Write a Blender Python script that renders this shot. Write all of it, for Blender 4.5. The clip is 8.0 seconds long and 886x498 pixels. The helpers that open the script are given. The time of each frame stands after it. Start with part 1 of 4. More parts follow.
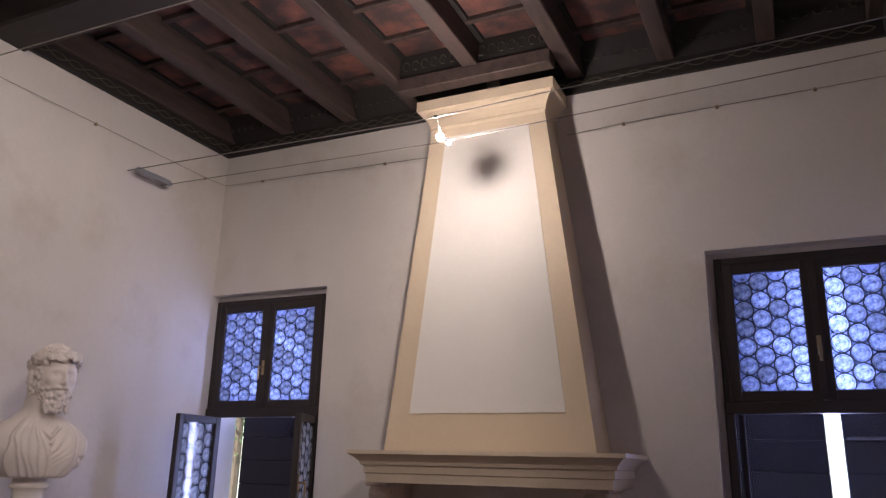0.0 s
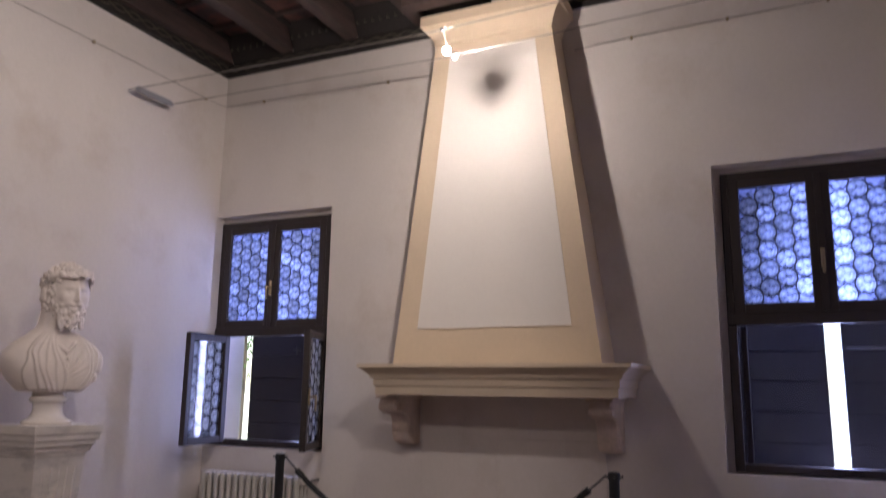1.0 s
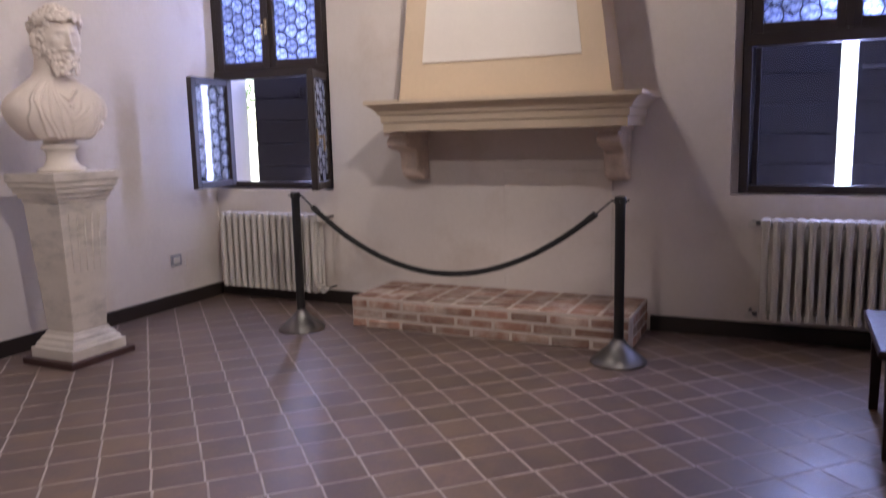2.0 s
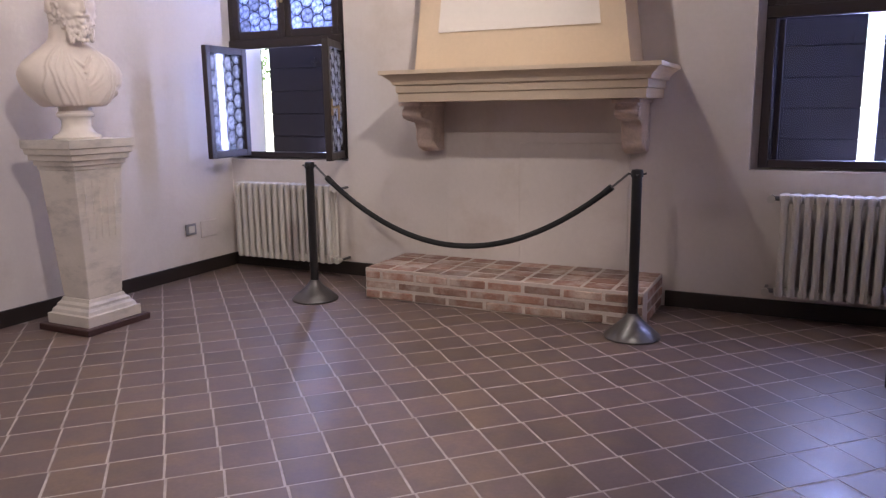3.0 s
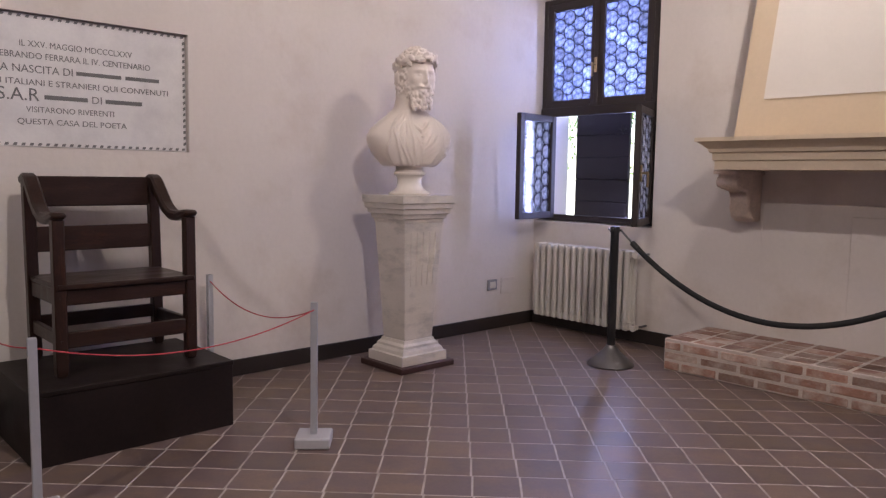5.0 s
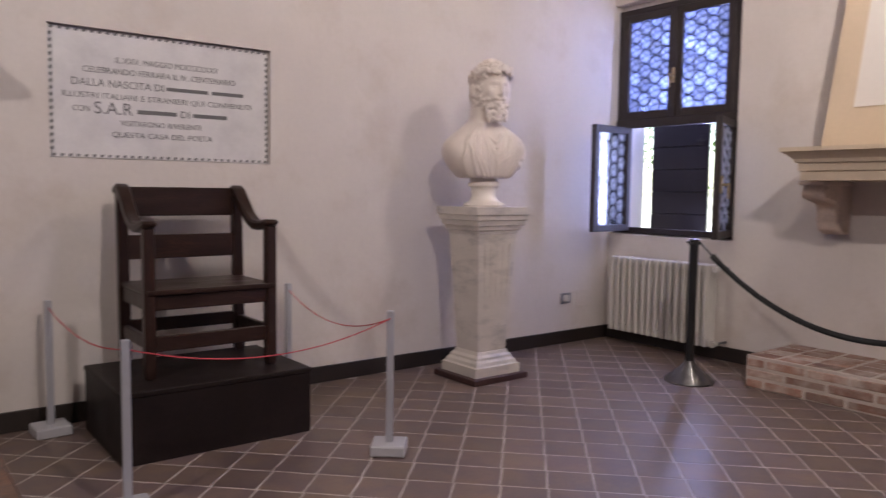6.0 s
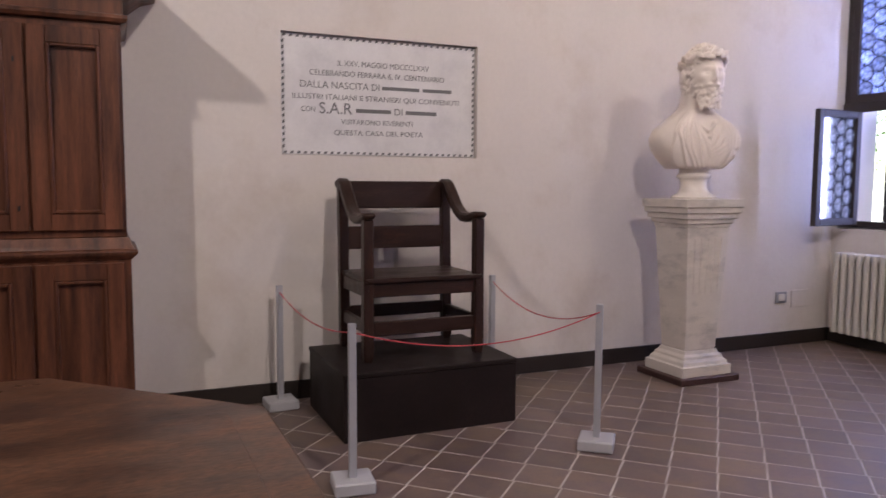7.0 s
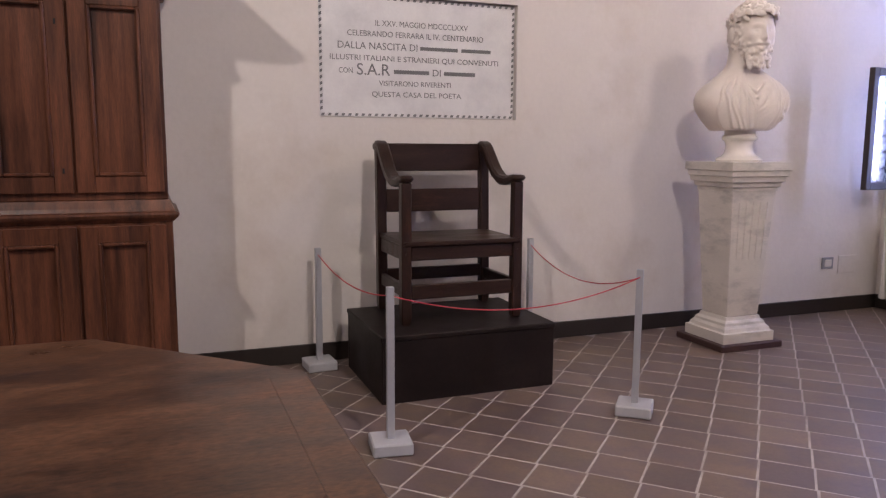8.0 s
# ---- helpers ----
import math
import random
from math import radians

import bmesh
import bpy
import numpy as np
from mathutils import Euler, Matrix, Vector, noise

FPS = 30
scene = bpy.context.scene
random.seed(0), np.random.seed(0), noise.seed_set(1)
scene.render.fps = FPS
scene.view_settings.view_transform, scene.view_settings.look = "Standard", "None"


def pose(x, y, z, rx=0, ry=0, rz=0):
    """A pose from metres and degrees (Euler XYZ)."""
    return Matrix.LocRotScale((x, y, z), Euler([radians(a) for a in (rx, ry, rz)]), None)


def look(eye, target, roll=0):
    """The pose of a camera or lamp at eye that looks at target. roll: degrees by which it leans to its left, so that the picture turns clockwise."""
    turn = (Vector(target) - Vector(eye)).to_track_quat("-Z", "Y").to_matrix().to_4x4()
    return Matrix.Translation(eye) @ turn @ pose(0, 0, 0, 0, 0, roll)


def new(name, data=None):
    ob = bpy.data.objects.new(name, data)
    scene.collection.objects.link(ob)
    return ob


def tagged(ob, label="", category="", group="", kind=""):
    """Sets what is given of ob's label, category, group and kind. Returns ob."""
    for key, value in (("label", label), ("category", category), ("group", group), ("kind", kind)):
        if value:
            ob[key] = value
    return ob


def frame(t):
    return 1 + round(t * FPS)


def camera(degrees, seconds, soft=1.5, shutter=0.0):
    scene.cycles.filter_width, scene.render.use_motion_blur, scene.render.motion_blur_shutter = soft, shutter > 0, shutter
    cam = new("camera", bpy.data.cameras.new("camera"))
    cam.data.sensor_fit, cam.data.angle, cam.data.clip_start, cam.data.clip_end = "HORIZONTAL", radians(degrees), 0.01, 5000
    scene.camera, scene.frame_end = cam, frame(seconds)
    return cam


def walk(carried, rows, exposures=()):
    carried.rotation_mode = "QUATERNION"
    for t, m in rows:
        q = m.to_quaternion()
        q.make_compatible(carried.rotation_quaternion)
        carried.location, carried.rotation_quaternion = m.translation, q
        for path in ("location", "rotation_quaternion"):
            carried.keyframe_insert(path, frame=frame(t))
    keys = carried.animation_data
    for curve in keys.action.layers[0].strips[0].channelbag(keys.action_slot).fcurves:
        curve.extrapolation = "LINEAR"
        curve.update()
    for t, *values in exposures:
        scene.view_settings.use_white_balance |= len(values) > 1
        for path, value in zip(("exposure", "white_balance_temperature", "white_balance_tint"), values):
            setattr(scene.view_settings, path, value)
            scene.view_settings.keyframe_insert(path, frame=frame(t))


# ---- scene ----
cam = camera(61.0, 8.0, soft=1.3, shutter=0.4)
PATH = [
    (0, (4.555, -4.972, 1.461), (3.734, -3.234, 2.013), 1.3),
    (0.5, (4.536, -4.992, 1.444), (3.713, -3.247, 1.969), 1.3),
    (1, (4.494, -4.996, 1.371), (3.666, -3.214, 1.743), 0.8),
    (1.5, (4.469, -5.003, 1.315), (3.63, -3.188, 1.347), 0.1),
    (2, (4.441, -4.993, 1.321), (3.604, -3.202, 1.019), -1.3),
    (2.2, (4.433, -4.997, 1.307), (3.597, -3.22, 0.928), -1.5),
    (3.3, (4.439, -4.97, 1.297), (3.535, -3.222, 0.94), -0.2),
    (3.5, (4.409, -5.007, 1.321), (3.445, -3.289, 0.977), -0.2),
    (4, (4.367, -5.039, 1.312), (3.116, -3.503, 1.035), -0.2),
    (4.5, (4.329, -5.083, 1.3), (2.913, -3.688, 1.082), 0.5),
    (5.8, (4.292, -5.123, 1.249), (2.772, -3.833, 1.093), 0.9),
    (6, (4.286, -5.137, 1.25), (2.709, -3.917, 1.096), 0.8),
    (6.5, (4.246, -5.2, 1.251), (2.518, -4.205, 1.1), 0.5),
    (7, (4.232, -5.235, 1.239), (2.406, -4.435, 1.065), 0.3),
    (7.5, (4.219, -5.233, 1.249), (2.366, -4.524, 0.998), 0.2),
    (8, (4.208, -5.233, 1.244), (2.357, -4.527, 0.969), 0.3),
]
EXPOSURES = [(0.0, 1.45), (0.7, 1.5), (1.5, 1.78), (2.2, 2.25), (3.5, 2.4), (4.5, 2.17), (6.0, 2.17), (8.0, 2.4)]
walk(cam, [(t, look(eye, target, roll)) for t, eye, target, roll in PATH],
     exposures=EXPOSURES)

# ---- world, lamps, exposure ----
world = bpy.data.worlds.new("sky")
scene.world = world
world.use_nodes = True
wn = world.node_tree
sky = wn.nodes.new("ShaderNodeTexSky")
sky.sky_type = "NISHITA"
sky.sun_disc = False
sky.sun_elevation, sky.sun_rotation = radians(48), radians(200)
wn.nodes["Background"].inputs["Strength"].default_value = 0.15
wn.links.new(sky.outputs[0], wn.nodes["Background"].inputs["Color"])

sun = new("sun", bpy.data.lights.new("sun", "SUN"))
sun.data.energy, sun.data.angle, sun.data.color = 5.0, radians(0.5), (1.0, 0.95, 0.88)
sun.matrix_world = look((0, -10, 11), (0, 0, 0))



def bulb(name, place, watts, radius=0.03, colour=(1.0, 0.90, 0.83)):
    ob = new(name, bpy.data.lights.new(name, "POINT"))
    ob.data.energy, ob.data.shadow_soft_size, ob.data.color = watts, radius, colour
    ob.location = place
    return ob


LAMP_A = Vector((2.69, -1.10, 3.42))
LAMP_B = Vector((2.0, -2.33, 3.80))
LAMP_C = Vector((2.95, -6.95, 3.85))
LAMP_D = Vector((4.7, -3.9, 3.80))
WARM = (1.0, 0.885, 0.845)


def spot(name, place, target, watts, radius=0.03, wide=150):
    """A reflector lamp: it throws no light behind it."""
    ob = new(name, bpy.data.lights.new(name, "SPOT"))
    ob.data.energy, ob.data.shadow_soft_size, ob.data.color = watts, radius, WARM
    ob.data.spot_size, ob.data.spot_blend = radians(wide), 0.5
    ob.matrix_world = look(place, target)
    return ob


bulb("bulb_light", LAMP_B, 5.5, 0.03, WARM)
spot("bulb_light", LAMP_A, (0.1, -3.0, 0.5), 46, 0.024, 125)
spot("bulb_light", LAMP_C, (0.2, -4.2, 0.8), 46, 0.05, 100)
spot("bulb_light", LAMP_D, (0.45, -2.3, 0.75), 58, 0.035, 90)


def window_fill(x, y, z, wide, high, watts):
    """An area lamp in a window's opening, standing in for sky light thrown inward."""
    ob = new("window_fill", bpy.data.lights.new("window_fill", "AREA"))
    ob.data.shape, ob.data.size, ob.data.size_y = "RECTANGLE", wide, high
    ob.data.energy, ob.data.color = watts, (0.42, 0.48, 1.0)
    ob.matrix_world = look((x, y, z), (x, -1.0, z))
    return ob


# lamps added just inside the shut upper shutters, so that the roundels glow
window_fill(0.349, 0.47, 2.33, 0.55, 0.9, 0.9)
window_fill(0.905, 0.47, 2.33, 0.40, 0.9, 0.8)
window_fill(4.425, 0.47, 2.33, 0.48, 0.9, 1.1)
window_fill(4.995, 0.47, 2.33, 0.40, 0.9, 1.3)
# lamps standing in for daylight in the gaps beside and between the shutters
window_fill(0.024, 0.473, 2.33, 0.078, 0.90, 1.8)
window_fill(0.664, 0.473, 1.85, 0.064, 1.80, 6.5)
window_fill(4.7305, 0.545, 1.85, 0.092, 1.80, 16.0)


# ---- materials ----
def mat(name, colour, rough=0.6, metal=0.0, vary=0.12, scale=3.0, fine=60.0, bump=0.1, bump_scale=None, stretch=(1, 1, 1),
        second=None, patch=(0.45, 0.65), patch_scale=1.5, objects=False, random=0.0, spec=0.5, coat=0.0, fine_vary=None, turn=(0, 0, 0)):
    """A surface with large stains, fine grain, bump and an optional second colour in patches."""
    m = bpy.data.materials.new(name)
    m.use_nodes = True
    t = m.node_tree
    p = t.nodes["Principled BSDF"]
    p.inputs["Roughness"].default_value, p.inputs["Metallic"].default_value = rough, metal
    p.inputs["Specular IOR Level"].default_value = spec
    p.inputs["Coat Weight"].default_value = coat
    p.inputs["Coat Roughness"].default_value = 0.25

    def node(kind, **values):
        n = t.nodes.new(kind)
        for k, v in values.items():
            n.inputs[k].default_value = v
        return n

    if objects:
        where = node("ShaderNodeTexCoord").outputs["Object"]
        shift = node("ShaderNodeObjectInfo").outputs["Random"]
        add = node("ShaderNodeVectorMath")
        scl = node("ShaderNodeVectorMath")
        scl.operation = "SCALE"
        scl.inputs[0].default_value = (17.0, 31.0, 23.0)
        t.links.new(shift, scl.inputs["Scale"])
        t.links.new(where, add.inputs[0])
        t.links.new(scl.outputs[0], add.inputs[1])
        where = add.outputs[0]
    else:
        where = node("ShaderNodeNewGeometry").outputs["Position"]
    mapping = node("ShaderNodeMapping", Scale=stretch, Rotation=[radians(a) for a in turn])
    t.links.new(where, mapping.inputs["Vector"])
    big = node("ShaderNodeTexNoise", Scale=scale, Detail=5.0, Roughness=0.6)
    small = node("ShaderNodeTexNoise", Scale=fine, Detail=3.0, Roughness=0.6)
    for n in (big, small):
        t.links.new(mapping.outputs[0], n.inputs["Vector"])

    def remap(src, lo, hi, a=0.25, b=0.75):
        n = node("ShaderNodeMapRange")
        for i, v in enumerate((a, b, lo, hi)):
            n.inputs[i + 1].default_value = v
        t.links.new(src, n.inputs[0])
        return n.outputs[0]

    def mul(a, b):
        n = node("ShaderNodeMath")
        n.operation = "MULTIPLY"
        t.links.new(a, n.inputs[0])
        t.links.new(b, n.inputs[1])
        return n.outputs[0]

    fv = vary * 0.5 if fine_vary is None else fine_vary
    value = mul(remap(big.outputs["Fac"], 1 - vary, 1 + vary), remap(small.outputs["Fac"], 1 - fv, 1 + fv))
    if random:
        value = mul(value, remap(node("ShaderNodeObjectInfo").outputs["Random"], 1 - random, 1 + random, 0, 1))
    base = node("ShaderNodeRGB").outputs[0]
    base.default_value = (*colour, 1)
    if second:
        other = node("ShaderNodeTexNoise", Scale=patch_scale, Detail=6.0, Roughness=0.65)
        t.links.new(mapping.outputs[0], other.inputs["Vector"])
        mix = node("ShaderNodeMix")
        mix.data_type = "RGBA"
        t.links.new(remap(other.outputs["Fac"], 0, 1, *patch), mix.inputs["Factor"])
        t.links.new(base, mix.inputs["A"])
        mix.inputs["B"].default_value = (*second, 1)
        base = mix.outputs["Result"]
    tint = node("ShaderNodeVectorMath")
    tint.operation = "SCALE"
    t.links.new(base, tint.inputs[0])
    t.links.new(value, tint.inputs["Scale"])
    t.links.new(tint.outputs[0], p.inputs["Base Color"])
    t.links.new(remap(big.outputs["Fac"], max(rough - 0.08, 0.02), min(rough + 0.1, 1)), p.inputs["Roughness"])
    if bump:
        b = node("ShaderNodeBump", Strength=bump, Distance=0.01)
        rough_noise = node("ShaderNodeTexNoise", Scale=bump_scale or fine, Detail=4.0)
        t.links.new(mapping.outputs[0], rough_noise.inputs["Vector"])
        t.links.new(rough_noise.outputs["Fac"], b.inputs["Height"])
        t.links.new(b.outputs[0], p.inputs["Normal"])
    return m


def glowing(name, colour, strength):
    m = bpy.data.materials.new(name)
    m.use_nodes = True
    p = m.node_tree.nodes["Principled BSDF"]
    p.inputs["Emission Color"].default_value = (*colour, 1)
    p.inputs["Emission Strength"].default_value = strength
    return m


def pane_glass(name, colour, cloud=0.5, vary=0.5, ior=1.4):
    """Old window glass: partly clear, partly milky, each pane a little different."""
    m = bpy.data.materials.new(name)
    m.use_nodes = True
    t = m.node_tree
    t.nodes.remove(t.nodes["Principled BSDF"])
    out = t.nodes["Material Output"]
    info = t.nodes.new("ShaderNodeObjectInfo")
    clear, milk, gloss = (t.nodes.new("ShaderNodeBsdf" + k) for k in ("Transparent", "Translucent", "Glossy"))
    milk.inputs["Color"].default_value = (*colour, 1)
    bloom, both_sides = t.nodes.new("ShaderNodeBsdfDiffuse"), t.nodes.new("ShaderNodeMixShader")
    bloom.inputs["Color"].default_value = (*colour, 1)
    both_sides.inputs[0].default_value = 0.4
    t.links.new(milk.outputs[0], both_sides.inputs[1])
    t.links.new(bloom.outputs[0], both_sides.inputs[2])
    ramp = t.nodes.new("ShaderNodeMapRange")
    ramp.inputs[3].default_value, ramp.inputs[4].default_value = 1 - vary, 1.0
    t.links.new(info.outputs["Random"], ramp.inputs[0])
    rings = t.nodes.new("ShaderNodeTexWave")
    rings.wave_type, rings.rings_direction = "RINGS", "SPHERICAL"
    rings.inputs["Scale"].default_value, rings.inputs["Distortion"].default_value, rings.inputs["Detail Scale"].default_value = 14.0, 1.6, 2.0
    spot_of = t.nodes.new("ShaderNodeTexCoord")
    t.links.new(spot_of.outputs["Object"], rings.inputs["Vector"])
    ring_mix = t.nodes.new("ShaderNodeMapRange")
    ring_mix.inputs[3].default_value, ring_mix.inputs[4].default_value = (0.6, 1.2) if vary > 0.3 else (1.0, 1.0)
    t.links.new(rings.outputs["Fac"], ring_mix.inputs[0])
    both = t.nodes.new("ShaderNodeMath")
    both.operation = "MULTIPLY"
    t.links.new(ramp.outputs[0], both.inputs[0])
    t.links.new(ring_mix.outputs[0], both.inputs[1])
    tint = t.nodes.new("ShaderNodeVectorMath")
    tint.operation = "SCALE"
    tint.inputs[0].default_value = colour
    t.links.new(both.outputs[0], tint.inputs["Scale"])
    t.links.new(tint.outputs[0], clear.inputs["Color"])
    t.links.new(tint.outputs[0], milk.inputs["Color"])
    gloss.inputs["Roughness"].default_value = 0.08
    place = t.nodes.new("ShaderNodeTexCoord")
    noise_node = t.nodes.new("ShaderNodeTexNoise")
    noise_node.inputs["Scale"].default_value = 25.0
    t.links.new(place.outputs["Object"], noise_node.inputs["Vector"])
    cloudy = t.nodes.new("ShaderNodeMapRange")
    cloudy.inputs[1].default_value, cloudy.inputs[2].default_value = 0.3, 0.7
    cloudy.inputs[3].default_value, cloudy.inputs[4].default_value = max(cloud - 0.25, 0), min(cloud + 0.25, 1) if cloud > 0.1 else 0.0
    t.links.new(noise_node.outputs["Fac"], cloudy.inputs[0])
    a, b = t.nodes.new("ShaderNodeMixShader"), t.nodes.new("ShaderNodeMixShader")
    t.links.new(cloudy.outputs[0], a.inputs[0])
    t.links.new(clear.outputs[0], a.inputs[1])
    t.links.new(both_sides.outputs[0], a.inputs[2])
    fres = t.nodes.new("ShaderNodeFresnel")
    fres.inputs["IOR"].default_value = ior
    t.links.new(fres.outputs[0], b.inputs[0])
    t.links.new(a.outputs[0], b.inputs[1])
    t.links.new(gloss.outputs[0], b.inputs[2])
    t.links.new(b.outputs[0], out.inputs["Surface"])
    return m


PLASTER = mat("wall plaster", (0.66, 0.605, 0.56), 0.85, vary=0.05, scale=1.3, fine=35, bump=0.14, bump_scale=22, second=(0.57, 0.50, 0.44), patch=(0.53, 0.75), patch_scale=1.4)
OCHRE = mat("ochre lime paint", (0.63, 0.505, 0.36), 0.8, vary=0.05, scale=2, fine=40, bump=0.1, bump_scale=25)
PANEL = mat("white lime plaster", (0.74, 0.69, 0.63), 0.8, vary=0.03, scale=2, fine=40, bump=0.1, bump_scale=22)
STONE = mat("ochre stone", (0.58, 0.475, 0.35), 0.65, vary=0.08, scale=4, fine=60, bump=0.1)
PINK_STONE = mat("worn pinkish stone", (0.60, 0.49, 0.41), 0.8, vary=0.2, scale=9, fine=60, bump=0.4, bump_scale=30)
TILE = mat("waxed terracotta tile", (0.142, 0.098, 0.092), 0.42, vary=0.2, scale=6, fine=70, bump=0.03, bump_scale=14, objects=True, random=0.17, second=(0.175, 0.120, 0.088), patch=(0.42, 0.62), patch_scale=4)
GROUT = mat("pale tile grout", (0.44, 0.385, 0.35), 0.85, vary=0.25, scale=9, fine=80, bump=0.3, second=(0.30, 0.25, 0.225), patch=(0.5, 0.7), patch_scale=5)
BRICK = mat("old red brick with lime smears", (0.275, 0.150, 0.112), 0.88, vary=0.2, scale=9, fine=60, bump=0.5, bump_scale=50, objects=True, random=0.3, second=(0.43, 0.345, 0.295), patch=(0.42, 0.62), patch_scale=5)
MORTAR = mat("pale lime mortar", (0.53, 0.455, 0.40), 0.92, vary=0.15, scale=10, fine=90, bump=0.5)
BASEBOARD = mat("dark brown skirting", (0.022, 0.015, 0.012), 0.5, vary=0.2, bump=0.03)
FRAME_WOOD = mat("dark stained window wood", (0.024, 0.016, 0.014), 0.5, vary=0.2, scale=4, fine=50, bump=0.06, stretch=(6, 6, 1))
SHUTTER = mat("dark shutter planks", (0.020, 0.015, 0.015), 0.7, vary=0.25, scale=5, fine=60, bump=0.08, stretch=(1, 6, 6))
LEAD = mat("window lead", (0.03, 0.03, 0.035), 0.5, metal=0.6, vary=0.1, bump=0)
ROUNDEL = pane_glass("roundel glass", (0.76, 0.85, 0.97), 0.3, 0.6)
FILLER = pane_glass("clear filler glass", (0.48, 0.55, 0.78), 0.35, 0.2)
# roundel glass of the open leaves, its colour lightened for daylight falling on it
LIT_ROUNDEL = pane_glass("roundel glass lightened as if lit", (0.92, 0.95, 1.0), 0.5, 0.35, 1.9)
GLASS = pane_glass("plain glass", (0.95, 0.97, 1.0), 0.04, 0.0)
BRASS = mat("dull brass", (0.35, 0.27, 0.16), 0.4, metal=0.9, vary=0.15, bump=0)
MARBLE = mat("veined white marble", (0.62, 0.57, 0.525), 0.36, vary=0.08, scale=3, fine=40, bump=0.03, second=(0.40, 0.375, 0.36), patch=(0.50, 0.72), patch_scale=4.0, stretch=(1.1, 1.1, 2.6), turn=(38, 32, 0))
STATUE = mat("warm white statuary marble", (0.72, 0.64, 0.58), 0.5, vary=0.05, scale=6, fine=60, bump=0.04)
SOCLE = mat("polished white marble", (0.74, 0.68, 0.61), 0.2, vary=0.05, scale=6, bump=0)
DARKRED = mat("dark red brown board", (0.05, 0.022, 0.02), 0.45, vary=0.15, bump=0.05)
CHAIR_WOOD = mat("very dark walnut", (0.026, 0.0115, 0.008), 0.36, vary=0.4, scale=4, fine=40, bump=0.12, bump_scale=25, stretch=(5, 5, 1), spec=0.35, second=(0.055, 0.020, 0.012), patch=(0.56, 0.72), patch_scale=2.5)
CHAIR_SEAT = mat("dark walnut boards", (0.026, 0.0115, 0.008), 0.34, vary=0.4, scale=4, fine=40, bump=0.12, bump_scale=25, stretch=(5, 1, 5), spec=0.35, second=(0.055, 0.020, 0.012), patch=(0.56, 0.72), patch_scale=2.5)
PLATFORM = mat("black-brown painted wood", (0.014, 0.0085, 0.0075), 0.5, vary=0.35, scale=3, fine=50, bump=0.06, spec=0.22)
CABINET = mat("reddish walnut", (0.140, 0.050, 0.025), 0.38, vary=0.4, scale=3.0, fine=45, bump=0.06, stretch=(7, 7, 0.6), second=(0.032, 0.0115, 0.007), patch=(0.40, 0.68), patch_scale=2.0, spec=0.4, fine_vary=0.25)
TABLE = mat("worn walnut tabletop", (0.130, 0.060, 0.032), 0.34, vary=0.4, scale=5.0, fine=60, bump=0.05, bump_scale=50, stretch=(2.4, 1.0, 2.4), second=(0.033, 0.0155, 0.012), patch=(0.42, 0.66), patch_scale=3.0, spec=0.45, fine_vary=0.5, turn=(0, 0, 14))
ALU = mat("brushed grey aluminium", (0.46, 0.46, 0.49), 0.42, metal=0.35, vary=0.08, bump=0.03)
ALU_BASE = mat("pale grey painted foot", (0.44, 0.43, 0.45), 0.5, vary=0.06, bump=0.05)
RED_CORD = mat("red cord", (0.50, 0.045, 0.06), 0.6, vary=0.1, bump=0)
BLACK = mat("black lacquer", (0.012, 0.012, 0.013), 0.35, vary=0.1, bump=0)
ROPE = mat("black plush rope", (0.012, 0.012, 0.013), 0.8, vary=0.2, fine=120, bump=0.3)
STEEL = mat("brushed steel", (0.17, 0.165, 0.165), 0.36, metal=0.9, vary=0.1, bump=0.03)
RADIATOR = mat("ivory radiator enamel", (0.56, 0.53, 0.48), 0.4, vary=0.04, bump=0.03)
PLASTIC = mat("ivory switch plate", (0.62, 0.58, 0.52), 0.4, vary=0.03, bump=0)
GREY = mat("grey plastic", (0.25, 0.25, 0.27), 0.5, vary=0.05, bump=0)
PLAQUE = mat("grey-white plaque marble", (0.68, 0.66, 0.65), 0.45, vary=0.06, scale=4, bump=0.03, second=(0.58, 0.56, 0.56), patch_scale=3)
INK = mat("dark inlaid letters", (0.15, 0.145, 0.145), 0.6, vary=0.15, bump=0)
BEAM = mat("smoky brown beam", (0.068, 0.043, 0.037), 0.7, vary=0.3, scale=3, fine=40, bump=0.15, stretch=(6, 0.8, 6), second=(0.04, 0.026, 0.022), patch_scale=2)
MAIN_BEAM = mat("dark main beam", (0.025, 0.017, 0.014), 0.7, vary=0.3, scale=3, fine=40, bump=0.15, stretch=(0.8, 6, 6))
BOARD = mat("faded red painted ceiling panels", (0.19, 0.075, 0.055), 0.75, vary=0.4, scale=4, fine=18, bump=0.08, second=(0.055, 0.034, 0.034), patch=(0.40, 0.58), patch_scale=4.5)
FRIEZE = mat("blackened painted frieze", (0.020, 0.016, 0.014), 0.7, vary=0.35, scale=6, fine=40, bump=0.1)
GILT = mat("dull ochre ornament", (0.075, 0.062, 0.042), 0.6, vary=0.3, scale=10, bump=0.1)
WIRE = mat("grey wire", (0.30, 0.27, 0.24), 0.4, metal=0.6, vary=0.1, bump=0)
GRASS = mat("pale gravel and grass", (0.42, 0.42, 0.34), 0.9, vary=0.3, bump=0.3)
LEAF = mat("leaves", (0.07, 0.13, 0.035), 0.6, vary=0.3, bump=0, random=0.3)
BARK = mat("bark", (0.10, 0.075, 0.055), 0.9, vary=0.25, bump=0.4)
SHADE_METAL = mat("dark lamp metal", (0.05, 0.05, 0.055), 0.4, metal=0.8, vary=0.1, bump=0)
BULB = glowing("halogen bulb", WARM, 690.0)


